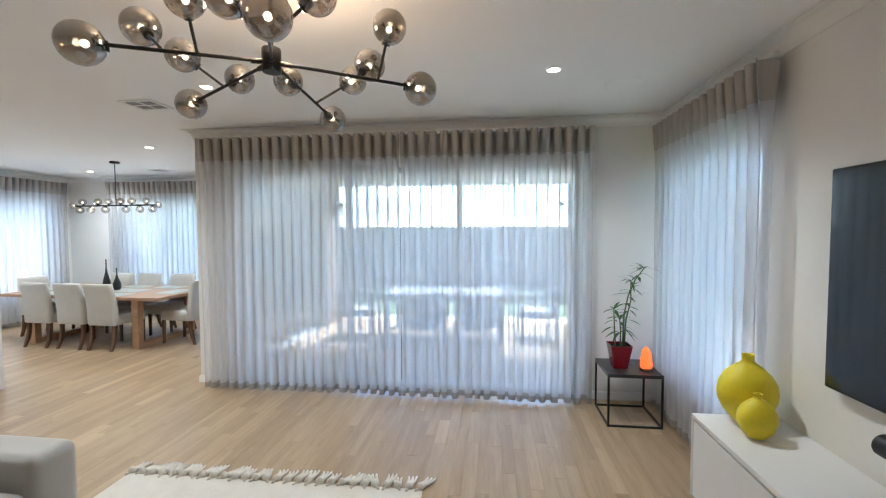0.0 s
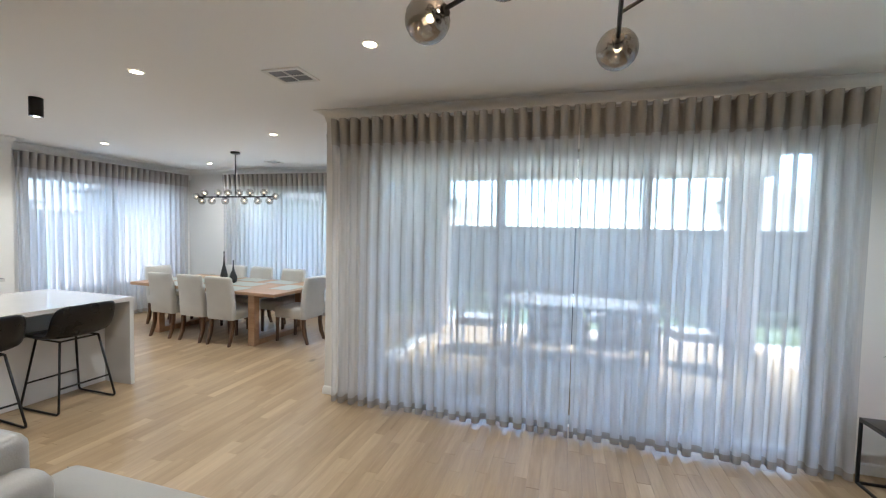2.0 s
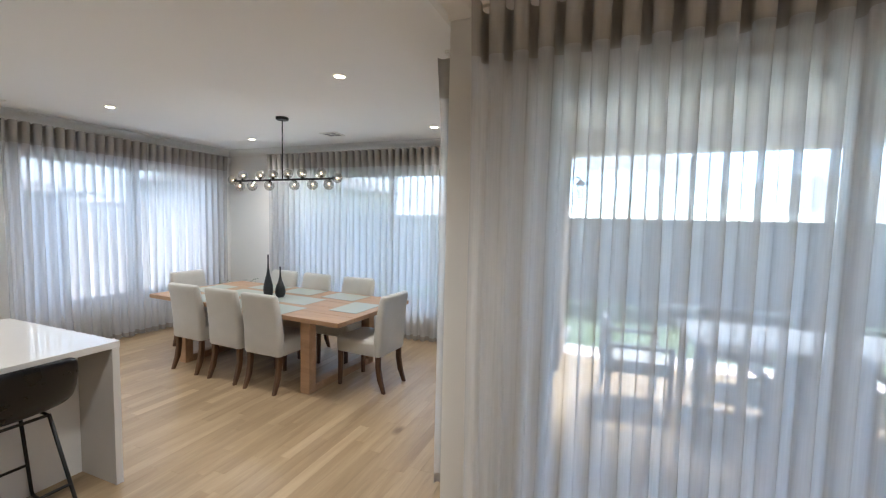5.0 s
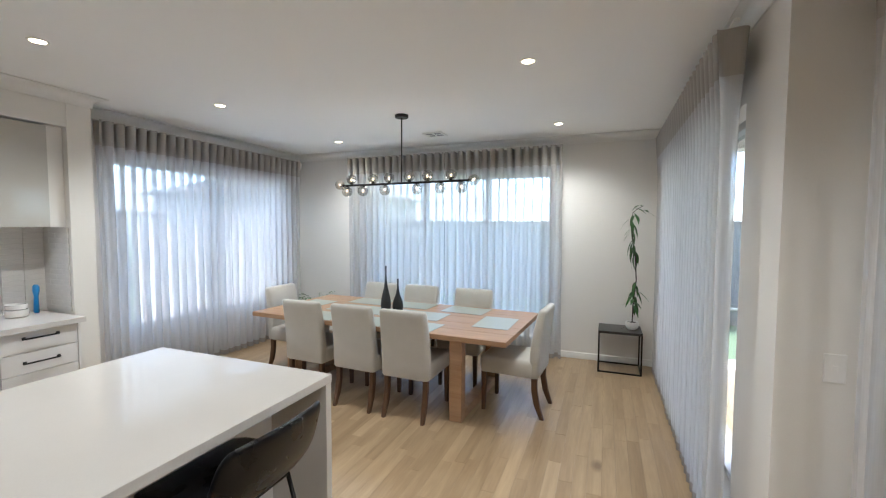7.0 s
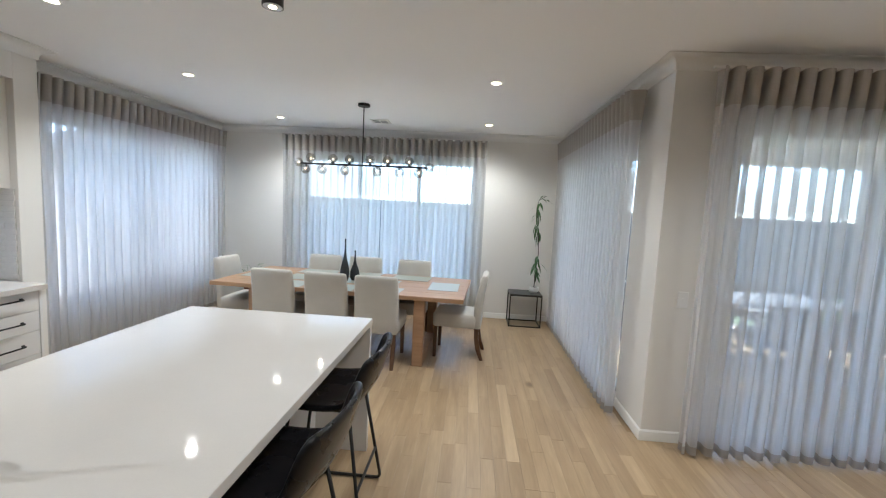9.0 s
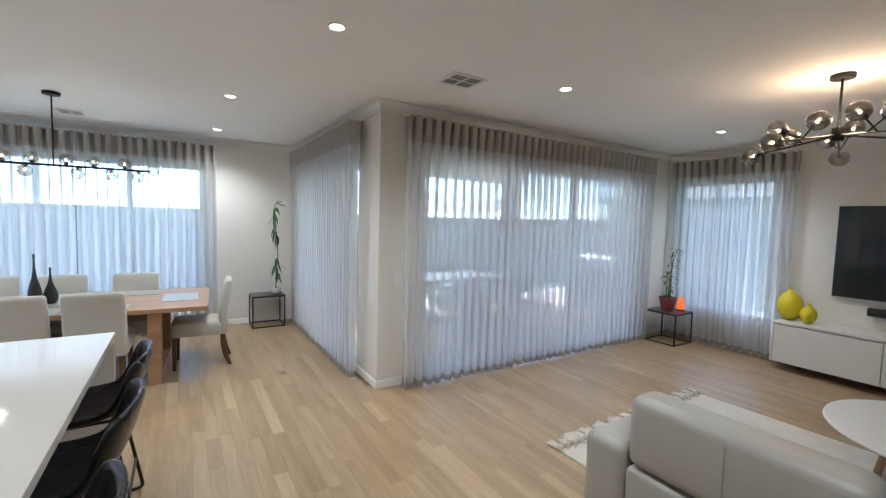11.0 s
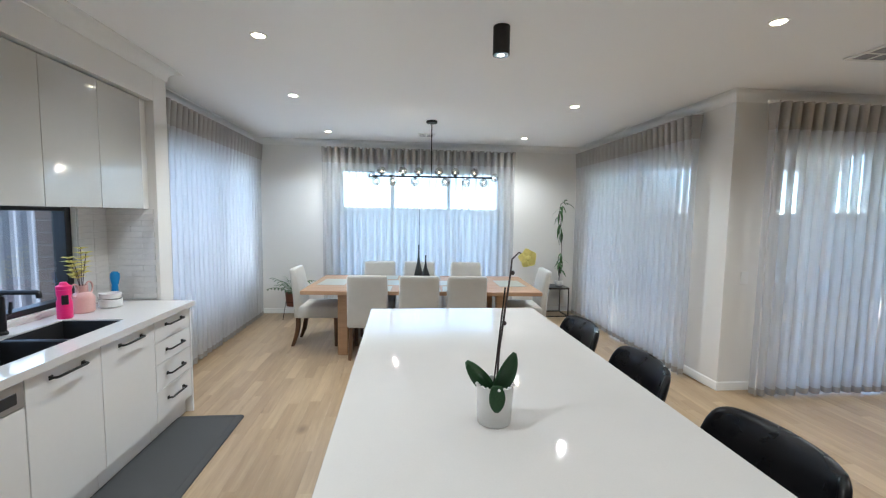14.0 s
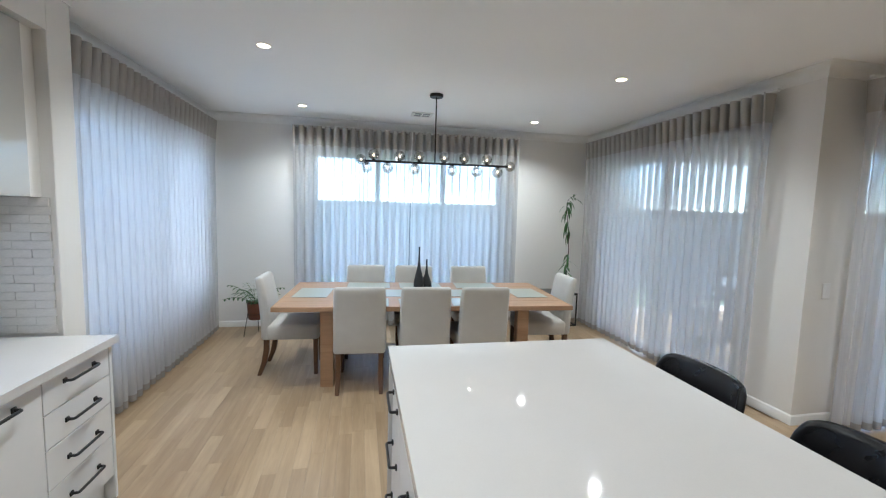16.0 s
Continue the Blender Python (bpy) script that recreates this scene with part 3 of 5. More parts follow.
box(XE + T + 0.001, XE + T + 1.1, YS - T, YL + T, CZ + 0.02, CZ + 0.16, into=b)
structure("eaves", b, SOFFIT, "boxed white eaves round the house, added to block the sun", "eaves")
b = box(-2.74, 2.0, 7.75, 8.05, 2.47, CZ + 0.018, 0.004)
structure("patio_beam", b, SOFFIT, "white painted beam along the patio edge", "beam")


def bricks_on(parent, x0, x1, y0, y1, z0, z1, course=0.086, length=0.24):
    """Brick faces round a block, each brick its own piece, proud of the mortar."""
    cache = {}
    for face in ("s", "e", "n", "w"):
        lo, hi = (x0, x1) if face in "sn" else (y0, y1)
        for r in range(int((z1 - z0) / course)):
            u = lo - (length / 2 if r % 2 else 0)
            while u < hi - 0.02:
                a, c = max(u, lo), min(u + length - 0.01, hi)
                u += length
                if c - a < 0.03:
                    continue
                key = (round(c - a, 3), face in "sn")
                if key not in cache:
                    w = c - a
                    bb = box(-w / 2, w / 2, -0.006, 0.006, 0, course - 0.01, 0.002) if key[1] else box(-0.006, 0.006, -w / 2, w / 2, 0, course - 0.01, 0.002)
                    me = bpy.data.meshes.new("brick")
                    bb.to_mesh(me)
                    bb.free()
                    me.materials.append(BRICK)
                    cache[key] = me
                o = new("brick", cache[key])
                o.parent = parent
                m = (a + c) / 2
                o.location = {"s": (m, y0, 0), "n": (m, y1, 0), "e": (x1, m, 0), "w": (x0, m, 0)}[face]
                o.location.z = z0 + r * course


col = tagged(part("brick_column", box(1.506, 1.844, 7.756, 8.044, -0.06, 2.468), MORTAR), "brown brick column holding the patio roof", "column")
bricks_on(col, 1.506, 1.844, 7.756, 8.044, -0.05, 2.46)


clad = structure("brick_cladding", box(-2.744, -2.702, 7.206, 7.858, -0.055, 2.70), MORTAR, "brown brick facing on the dining room's outer wall", "brick wall")
for r in range(31):
    for k in range(3):
        y0 = max(7.207, 7.206 + k * 0.24 - (0.12 if r % 2 else 0))
        y1 = min(7.857, 7.206 + (k + 1) * 0.24 - (0.12 if r % 2 else 0) - 0.01)
        part("brick", box(-2.7018, -2.694, y0, y1, -0.05 + r * 0.086, 0.026 + r * 0.086, 0.002), BRICK, clad)


def steel_fence(start, end, top, material, label, ribs, base=-0.13, panel=2.36, timber=False):
    f = thing("fence", label, "fence")
    v = Vector((end[0] - start[0], end[1] - start[1]))
    count = max(1, round(v.length / panel))
    w = v.length / count
    b = bmesh.new()
    prev, steps = None, ribs * 4
    for i in range(steps + 1):
        x = i * w / steps
        y = 0.010 * (1 if i % 4 in (1, 2) else -1)
        cur = (b.verts.new((x, y, base + 0.03)), b.verts.new((x, y, top - 0.02)))
        if prev:
            b.faces.new((prev[0], cur[0], cur[1], prev[1]))
        prev = cur
    first = part("panel", b, material, f)
    posts = part("post", box(-0.03, 0.03, -0.03, 0.03, base, top + 0.01, 0.004), material, f)
    rail = part("rail", box(0.03, w - 0.03, -0.027, 0.027, top - 0.045, top, 0.004), material, f)
    for i in range(1, count):
        for o in (first, posts, rail):
            k = o.copy()
            scene.collection.objects.link(k)
            k.parent = f
            k.location.x = i * w
    f.matrix_basis = pose(start[0], start[1], 0, 0, 0, math.degrees(math.atan2(v.y, v.x)))
    return f


steel_fence((-12.0, 12.0), (9.0, 12.0), 1.745, FENCE, "tall slate grey steel fence along the back lawn", 12)
steel_fence((-10.0, 6.3), (-10.0, 11.9), 1.83, PALEFENCE, "pale pinkish beige steel side fence", 12)
steel_fence((-10.0, -4.0), (-10.0, 6.22), 1.83, PALING, "slate-mauve ribbed steel side fence", 12)
steel_fence((5.2, -4.0), (5.2, 11.9), 1.78, FENCE, "slate grey steel fence along the side yard", 12)


def house(x, y, wx, wy, eave, ridge, label):
    h = thing("neighbour_house", label, "house")
    part("wall", box(-wx / 2, wx / 2, -wy / 2, wy / 2, 0, eave), RENDERED, h)
    b = bmesh.new()
    o, i = 0.5, min(wx, wy) / 2
    v = [b.verts.new(p) for p in ((-wx / 2 - o, -wy / 2 - o, eave), (wx / 2 + o, -wy / 2 - o, eave), (wx / 2 + o, wy / 2 + o, eave), (-wx / 2 - o, wy / 2 + o, eave), (-wx / 2 + i, 0, ridge), (wx / 2 - i, 0, ridge))]
    for q in ((0, 1, 5, 4), (1, 2, 5), (2, 3, 4, 5), (3, 0, 4), (3, 2, 1, 0)):
        b.faces.new([v[k] for k in q])
    part("roof", b, ROOFTILE, h, "dark tiled hip roof")
    part("window", box(-0.8, 0.8, -wy / 2 - 0.03, -wy / 2 + 0.02, 1.0, 2.1, 0.01), BLACKFRAME, h)
    h.location = (x, y, -0.13)
    return h


house(-27.0, 6.0, 9, 14, 2.5, 4.4, "single-storey neighbour house beyond the side fence")
house(-17.0, 18.0, 8, 8, 3.0, 4.6, "single-storey neighbour house beyond the back fence")
house(14.0, 3.5, 11, 14, 2.6, 4.8, "single-storey neighbour house with a dark roof")


def lantern(x, y, z, side):
    l = thing("wall_lantern", "small black outdoor wall lantern", "wall lamp", "patio lanterns")
    part("backplate", box(-0.05, 0.05, -0.01, 0.01, -0.09, 0.09, 0.004), BLACKMETAL, l)
    part("arm", tube(rounded([(0, 0, 0.05), (0, -0.09, 0.10), (0, -0.13, 0.06)], 0.03), 0.008), BLACKMETAL, l)
    part("glass", lathe([(0.035, -0.16), (0.06, 0.0)], 6, True), PALEGLASS, l).location = (0, -0.13, 0.0)
    part("cap", lathe([(0.075, 0.0), (0.05, 0.03), (0.012, 0.06)], 6, True), BLACKMETAL, l).location = (0, -0.13, 0.0)
    l.matrix_basis = pose(x, y, z, 0, 0, side)
    return l


lantern(-2.684, 7.55, 2.08, 90)
lantern(1.494, 7.90, 2.08, -90)

# ---- dining room ----


def loft(sections, cap=True):
    b = bmesh.new()
    rings = [[b.verts.new(p) for p in s] for s in sections]
    n = len(rings[0])
    for a, c in zip(rings, rings[1:]):
        for i in range(n):
            b.faces.new((a[i], a[(i + 1) % n], c[(i + 1) % n], c[i]))
    if cap:
        b.faces.new(list(reversed(rings[0])))
        b.faces.new(rings[-1])
    bmesh.ops.recalc_face_normals(b, faces=b.faces[:])
    return b


def rrect(w, d, r, x=0.0, y=0.0, z=0.0, n=3):
    """A rounded rectangle in plan."""
    out = []
    for cx, cy, a0 in ((w / 2 - r, d / 2 - r, 0), (-w / 2 + r, d / 2 - r, 90), (-w / 2 + r, -d / 2 + r, 180), (w / 2 - r, -d / 2 + r, 270)):
        for i in range(n + 1):
            a = radians(a0 + 90 * i / n)
            out.append((x + cx + r * math.cos(a), y + cy + r * math.sin(a), z))
    return out


def dining_chair():
    c = thing("dining_chair", "pale grey linen dining chair with dark wooden legs", "chair", "chairs round the table")
    s = [rrect(0.43, 0.46, 0.03, 0, 0.03, 0.345), rrect(0.445, 0.475, 0.035, 0, 0.03, 0.36), rrect(0.45, 0.48, 0.035, 0, 0.03, 0.45), rrect(0.44, 0.47, 0.04, 0, 0.03, 0.478), rrect(0.40, 0.42, 0.05, 0, 0.03, 0.490)]
    soften(part("seat", loft(s), LINEN, c), 50)
    back = []
    for z, y, w, d in ((0.345, -0.205, 0.425, 0.070), (0.36, -0.206, 0.44, 0.085), (0.55, -0.212, 0.44, 0.088), (0.72, -0.232, 0.437, 0.082), (0.86, -0.258, 0.432, 0.074), (0.90, -0.266, 0.427, 0.068), (0.915, -0.269, 0.415, 0.055), (0.922, -0.270, 0.39, 0.032)):
        back.append(rrect(w, d, min(0.03, d * 0.42), 0, y, z))
    soften(part("backrest", loft(back), LINEN, c), 50)
    for sx in (-1, 1):
        front = [rrect(0.044, 0.044, 0.006, sx * 0.185, 0.235, 0.36, 1), rrect(0.034, 0.034, 0.006, sx * 0.187, 0.238, 0.0, 1)]
        part("leg", loft(front), LEG_WOOD, c)
        rear = [rrect(0.042, 0.048, 0.006, sx * 0.18, y, z, 1) for z, y in ((0.36, -0.205), (0.24, -0.207), (0.12, -0.228), (0.0, -0.272))]
        rear[-1] = rrect(0.032, 0.036, 0.006, sx * 0.183, -0.272, 0.0, 1)
        part("leg", loft(rear), LEG_WOOD, c)
    return c


chair = dining_chair()
chair.matrix_basis = pose(-6.25, 5.665, 0, 0, 0, -2.5)
for x, y, a in ((-5.69, 5.64, -3.0), (-5.18, 5.61, -1.5), (-6.20, 6.50, 178.0), (-5.66, 6.475, 176.5), (-5.00, 6.43, 178.5), (-4.375, 5.985, 86.0), (-6.895, 6.10, -92.0)):
    copy_thing(chair, pose(x, y, 0, 0, 0, a))

TZ = 0.735
table = thing("dining_table", "long solid oak dining table on floor-frame legs", "table")
planks = [-0.59, -0.36, -0.125, 0.125, 0.38, 0.62]
for y0, y1 in zip(planks, planks[1:]):
    part("tabletop", box(-1.33, 1.33, y0 + 0.0006, y1 - 0.0006, TZ - 0.042, TZ, 0.0025), TABLE_OAK, table)
for sx in (-1, 1):
    for sy in (-1, 1):
        part("leg", box(sx * 0.885 - 0.055, sx * 0.885 + 0.055, sy * 0.47 - 0.045, sy * 0.47 + 0.045, 0.0, TZ - 0.0425, 0.004), TABLE_OAK, table)
    part("floor_rail", box(sx * 0.885 - 0.054, sx * 0.885 + 0.054, -0.424, 0.424, 0.0, 0.075, 0.004), TABLE_OAK, table)
    part("bearer", box(sx * 0.885 - 0.05, sx * 0.885 + 0.05, -0.424, 0.424, TZ - 0.10, TZ - 0.043, 0.004), TABLE_OAK, table)
TABLE_AT = pose(-5.63, 6.04, 0, 0, 0, -3.2)
table.matrix_basis = TABLE_AT


def placemat():
    p = thing("placemat", "pale green grey woven placemat on the table", "placemat", "placemats on the table")
    part("mat", box(-0.225, 0.225, -0.16, 0.16, 0, 0.004, 0.0015), MATGLASS, p)
    part("border", loft([rrect(0.452, 0.322, 0.01, 0, 0, 0.0005), rrect(0.458, 0.328, 0.01, 0, 0, 0.0028)]), SEAM, p, "thin dark edge binding")
    return p


pm = placemat()
spots = [(-0.58, -0.42, 0), (-0.03, -0.43, 2), (0.45, -0.42, -2), (-0.56, 0.42, 0), (0.0, 0.42, 1), (0.62, 0.41, -2), (1.07, 0.0, 92), (-1.08, 0.02, 88)]
for i, (x, y, a) in enumerate(spots):
    m = TABLE_AT @ pose(x, y, TZ + 0.0005, 0, 0, a)
    if i:
        copy_thing(pm, m)
    else:
        pm.matrix_basis = m
run = thing("table_runner", "pale green glass-like runner along the table", "table runner")
part("cloth", box(-0.75, 0.55, -0.17, 0.17, 0, 0.003, 0.001), MATGLASS, run)
run.matrix_basis = TABLE_AT @ pose(0, 0, TZ + 0.0005)


def bud_vase(h, r, x, y, label):
    v = thing("bottle_vase", label, "vase", "vases on the dining table")
    prof = [(r * 0.62, 0.0), (r * 0.86, h * 0.06), (r, h * 0.17), (r * 0.93, h * 0.28), (r * 0.66, h * 0.42), (r * 0.36, h * 0.55), (r * 0.20, h * 0.70), (r * 0.14, h * 0.86), (r * 0.17, h)]
    soften(part("body", lathe(prof, 24), DARKVASE, v), 60)
    v.location = (x, y, TZ + 0.005)
    return v


bud_vase(0.475, 0.052, -5.69, 5.965, "tall black bottle vase with a long thin neck")
bud_vase(0.34, 0.056, -5.60, 6.05, "shorter black bottle vase with a round belly")


def globe_set(parent, p, r, glass, socket_dir):
    """A glass globe with its bulb and black socket; the socket lies towards socket_dir."""
    d = Vector(socket_dir).normalized()
    p = Vector(p)
    g = part("globe", ball(r, p, 20), glass, parent, smooth=True)
    part("bulb", ball(r * 0.18, p + d * r * 0.15, 8), FIL, g, "warm lit bulb", smooth=True)
    part("socket", tube([p + d * r * 1.04, p + d * r * 0.45], r * 0.26, 10), BLACKMETAL, g)


pend = thing("dining_pendant", "black bar pendant with small glass globes over the table", "pendant light")
BZ = 2.035
part("canopy", lathe([(0.062, -0.028), (0.066, -0.024), (0.066, 0.0)], 24), BLACKMETAL, pend).location = (0, 0, CZ - 0.001)
part("rod", rod((0, 0, BZ), (0, 0, CZ - 0.02), 0.006), BLACKMETAL, pend)
part("bar", rod((-0.745, 0, BZ), (0.735, 0, BZ), 0.011), BLACKMETAL, pend)
span, left = 1.48, -0.745
for f in (0.10, 0.27, 0.40, 0.565, 0.70, 0.86):
    globe_set(pend, (left + span * f, 0.012 * (-1) ** int(f * 10), BZ + 0.062), 0.053, PALEGLASS, (0, 0, -1))
for f in (0.055, 0.19, 0.37, 0.62, 0.79, 0.935):
    globe_set(pend, (left + span * f, 0.0, BZ - 0.062), 0.055, PALEGLASS, (0, 0, 1))
globe_set(pend, (left + span * 1.0 + 0.03, -0.02, BZ), 0.052, PALEGLASS, (-1, 0, 0))
globe_set(pend, (left + span * 0.02, -0.055, BZ + 0.005), 0.05, PALEGLASS, (0, 1, 0))
pend.matrix_basis = pose(-5.546, 6.033, 0, 0, 0, -3.2)
for dx in (-0.42, 0.42):
    lamp("pendant_light", "POINT", (-5.546 + dx, 6.033 - dx * 0.056, BZ + 0.0), 0.28, (1.0, 0.80, 0.58), 0.02)


def side_table(w, d, h, label):
    t = thing("side_table", label, "side table", "black side tables")
    part("top", box(-w / 2, w / 2, -d / 2, d / 2, h - 0.028, h, 0.002), BLACKTOP, t)
    for sx in (-1, 1):
        for sy in (-1, 1):
            part("leg", box(sx * (w / 2 - 0.008) - 0.008, sx * (w / 2 - 0.008) + 0.008, sy * (d / 2 - 0.008) - 0.008, sy * (d / 2 - 0.008) + 0.008, 0, h - 0.0285, 0.001), BLACKMETAL, t)
        part("rail", box(sx * (w / 2 - 0.008) - 0.0079, sx * (w / 2 - 0.008) + 0.0079, -d / 2 + 0.0165, d / 2 - 0.0165, 0, 0.016, 0.001), BLACKMETAL, t)
    for sy in (-1, 1):
        part("rail", box(-w / 2 + 0.0165, w / 2 - 0.0165, sy * (d / 2 - 0.008) - 0.0079, sy * (d / 2 - 0.008) + 0.0079, 0, 0.016, 0.001), BLACKMETAL, t)
    return t


side_table(0.45, 0.38, 0.465, "square black metal side table in the dining corner").location = (-3.481, 7.39, 0)
side_table(0.44, 0.44, 0.445, "square black metal side table beside the curtain").location = (1.33, 4.045, 0)


def leaf(length, width, droop=0.5, fold=0.12):
    """One pointed leaf along +y from the origin, arched downwards."""
    b = bmesh.new()
    prev = None
    for i in range(7):
        t = i / 6
        w = width / 2 * math.sin(math.pi * min(1, t * 0.94 + 0.06)) ** 0.75
        y, z = length * t, -droop * length * t * t
        row = (b.verts.new((-w, y, z + fold * w)), b.verts.new((0, y, z)), b.verts.new((w, y, z + fold * w)))
        if prev:
            b.faces.new((prev[0], prev[1], row[1], row[0]))
            b.faces.new((prev[1], prev[2], row[2], row[1]))
        prev = row
    return b


def oval_leaf(length, width, droop):
    """One thick blunt leaf along +y, gently folded along its midrib."""
    b = bmesh.new()
    prev = None
    for i in range(11):
        t = i / 10
        w = width / 2 * max(0.04, math.sin(math.pi * min(1.0, 0.10 + t * 0.88))) ** 0.6
        y, z = length * t, -droop * length * t * t
        row = [b.verts.new((w * u, y, z + 0.3 * w * u * u)) for u in (-1, -0.5, 0, 0.5, 1)]
        if prev:
            for k in range(4):
                b.faces.new((prev[k], prev[k + 1], row[k + 1], row[k]))
        prev = row
    return b


def foliage(parent, spots, material, name="leaf"):
    """Leaves, each its own piece: (place, turn, pitch, length, width, droop)."""
    cache = {}
    for p, turn, pitch, length, width, droop in spots:
        key = (round(length, 2), round(width, 3), round(droop, 1))
        if key not in cache:
            me = bpy.data.meshes.new(name)
            bb = leaf(*key)
            bb.to_mesh(me)
            bb.free()
            me.materials.append(material)
            for q in me.polygons:
                q.use_smooth = True
            cache[key] = me
        o = new(name, cache[key])
        o.parent = parent
        o.matrix_basis = pose(*p, pitch, 0, turn)


# tall drooping plant in a white bowl pot
pl = thing("potted_plant", "tall thin drooping plant in a small white bowl pot", "houseplant")
soften(part("pot", lathe([(0.045, 0), (0.062, 0.02), (0.072, 0.055), (0.066, 0.085), (0.058, 0.085), (0.058, 0.07)], 24), WHITECER, pl, "small white ceramic bowl"), 50)
part("soil", lathe([(0.057, 0.06), (0.057, 0.072)], 20), SOIL, pl)
line = [(0, 0, 0.06), (0.005, 0.0, 0.3), (0.03, 0.005, 0.55), (0.015, 0, 0.8), (-0.02, 0, 1.05), (-0.04, 0, 1.2), (-0.02, 0, 1.31), (0.03, -0.01, 1.35), (0.08, -0.02, 1.38)]
part("stem", tube(line, 0.007, 7, taper=0.4), DARKSTEM, pl)
rnd = random.Random(3)
spots = []
for z0, cnt, down in ((0.30, 6, 0), (0.40, 6, -10), (0.50, 4, -20), (0.84, 4, -35), (0.97, 4, -38), (1.10, 4, -32), (1.22, 4, -22), (1.32, 4, -5), (1.375, 3, 10)):
    for k in range(cnt):
        cx = np.interp(z0, [q[2] for q in line], [q[0] for q in line])
        spots.append(((cx, 0, z0 + rnd.uniform(-0.05, 0.04)), rnd.uniform(0, 360), down + rnd.uniform(-22, 18), rnd.choice((0.12, 0.15, 0.18)), rnd.choice((0.026, 0.034)), rnd.choice((0.5, 0.8))))
foliage(pl, spots, LEAF)
pl.location = (-3.355, 7.40, 0.466)

fern = thing("fern_in_pot", "small green fern in a brown pot on a wire stand", "houseplant")
soften(part("pot", lathe([(0.075, 0.2), (0.085, 0.22), (0.098, 0.4), (0.09, 0.4), (0.085, 0.38)], 24), COPPER, fern, "glossy brown ceramic pot"), 50)
part("soil", lathe([(0.086, 0.37), (0.086, 0.385)], 20), SOIL, fern)
part("ring", tube([(0.092 * math.cos(a), 0.092 * math.sin(a), 0.27) for a in [k * math.pi / 10 for k in range(20)]], 0.004, 6, closed=True), BLACKMETAL, fern)
for k in range(3):
    a = radians(90 + 120 * k)
    part("stand_leg", rod((0.092 * math.cos(a), 0.092 * math.sin(a), 0.27), (0.14 * math.cos(a), 0.14 * math.sin(a), 0.0), 0.004, 8), BLACKMETAL, fern)
for k in range(11):
    a, up = 360 * k / 11 + rnd.uniform(-12, 12), rnd.uniform(0.55, 1.0)
    pts = [(0, 0, 0.38)]
    for i in range(1, 8):
        t = i / 7
        pts.append((math.sin(radians(-a)) * 0.35 * t * (1.3 - up * 0.5), math.cos(radians(-a)) * 0.35 * t * (1.3 - up * 0.5), 0.38 + up * 0.46 * t - 0.20 * t * t))
    frond = part("frond", tube(pts, 0.0025, 5), STEM, fern)
    sp = []
    for i in range(1, 8):
        for side in (-70, 70):
            sp.append((pts[i], a + side, 0, 0.09 if i < 6 else 0.05, 0.022, 0.3))
    foliage(frond, sp, LEAF, "leaflet")
fern.location = (-7.50, 7.22, 0)

# ---- kitchen ----


def handle(parent, p, length, axis, out):
    """A black bar handle on two posts; out is the way it stands off."""
    b = bmesh.new()
    o = Vector(out)
    u = Vector((0, 1, 0)) if axis == "y" else Vector((0, 0, 1))
    a, c = Vector(p) - u * length / 2, Vector(p) + u * length / 2
    pts = rounded([a, a + o, c + o, c], 0.012, 3)
    tube(pts, 0.0065, 8, into=b)
    for q in (a, c):
        q2 = q + o * 0.25
        lo = [min(q[i], q2[i]) - (0.011 if abs(o[i]) < 1e-6 else 0) for i in range(3)]
        hi = [max(q[i], q2[i]) + (0.011 if abs(o[i]) < 1e-6 else 0) for i in range(3)]
        box(lo[0], hi[0], lo[1], hi[1], lo[2], hi[2], 0.002, into=b)
    return soften(part("handle", b, BLACKMETAL, parent, "black bar handle"), 40)


FX = -7.535


def base_unit(y0, y1, fronts, label, category="cabinet", top=0.838):
    """A floor unit against the kitchen wall; fronts are (z0, z1, handle height or None)."""
    u = thing("kitchen_cabinet", label, category, "kitchen base cabinets")
    part("body", box(XK + 0.004, FX - 0.021, y0 + 0.001, y1 - 0.001, 0.13, top), CABSHADOW, u)
    part("kickboard", box(XK + 0.05, FX - 0.05, y0 + 0.001, y1 - 0.001, 0.0, 0.129), CABWHITE, u)
    for z0, z1, hz in fronts:
        d = part("drawer_front" if z1 - z0 < 0.4 else "door", box(FX - 0.020, FX, y0 + 0.002, y1 - 0.002, z0, z1, 0.0015), CABWHITE, u)
        if hz:
            handle(d, (FX + 0.0005, (y0 + y1) / 2, hz), 0.20, "y", (0.032, 0, 0))
    return u


base_unit(3.842, 4.300, [(0.688, 0.835, 0.79), (0.535, 0.684, 0.612), (0.355, 0.531, 0.44), (0.135, 0.351, 0.262)], "white drawer unit with four black bar handles", "drawers")
base_unit(3.346, 3.840, [(0.135, 0.835, 0.79)], "white sink cabinet with a black bar handle", top=0.69)
base_unit(2.878, 3.344, [(0.135, 0.835, 0.79)], "white sink cabinet with a black bar handle", top=0.69)
base_unit(1.60, 2.262, [(0.135, 0.835, 0.79)], "white base cabinet with a black bar handle")
base_unit(0.90, 1.598, [(0.135, 0.835, 0.79)], "white base cabinet with a black bar handle")
ep = tagged(part("end_panel", box(XK + 0.004, FX + 0.004, 4.302, 4.322, 0.0, 0.838, 0.001), CABWHITE), "white cabinet end panel", "cabinet panel")
dw = thing("dishwasher", "white dishwasher with a grey control strip", "dishwasher")
part("body", box(XK + 0.05, FX - 0.022, 2.268, 2.872, 0.02, 0.836), CABSHADOW, dw)
part("door", box(FX - 0.021, FX + 0.004, 2.27, 2.87, 0.13, 0.715, 0.003), CABWHITE, dw)
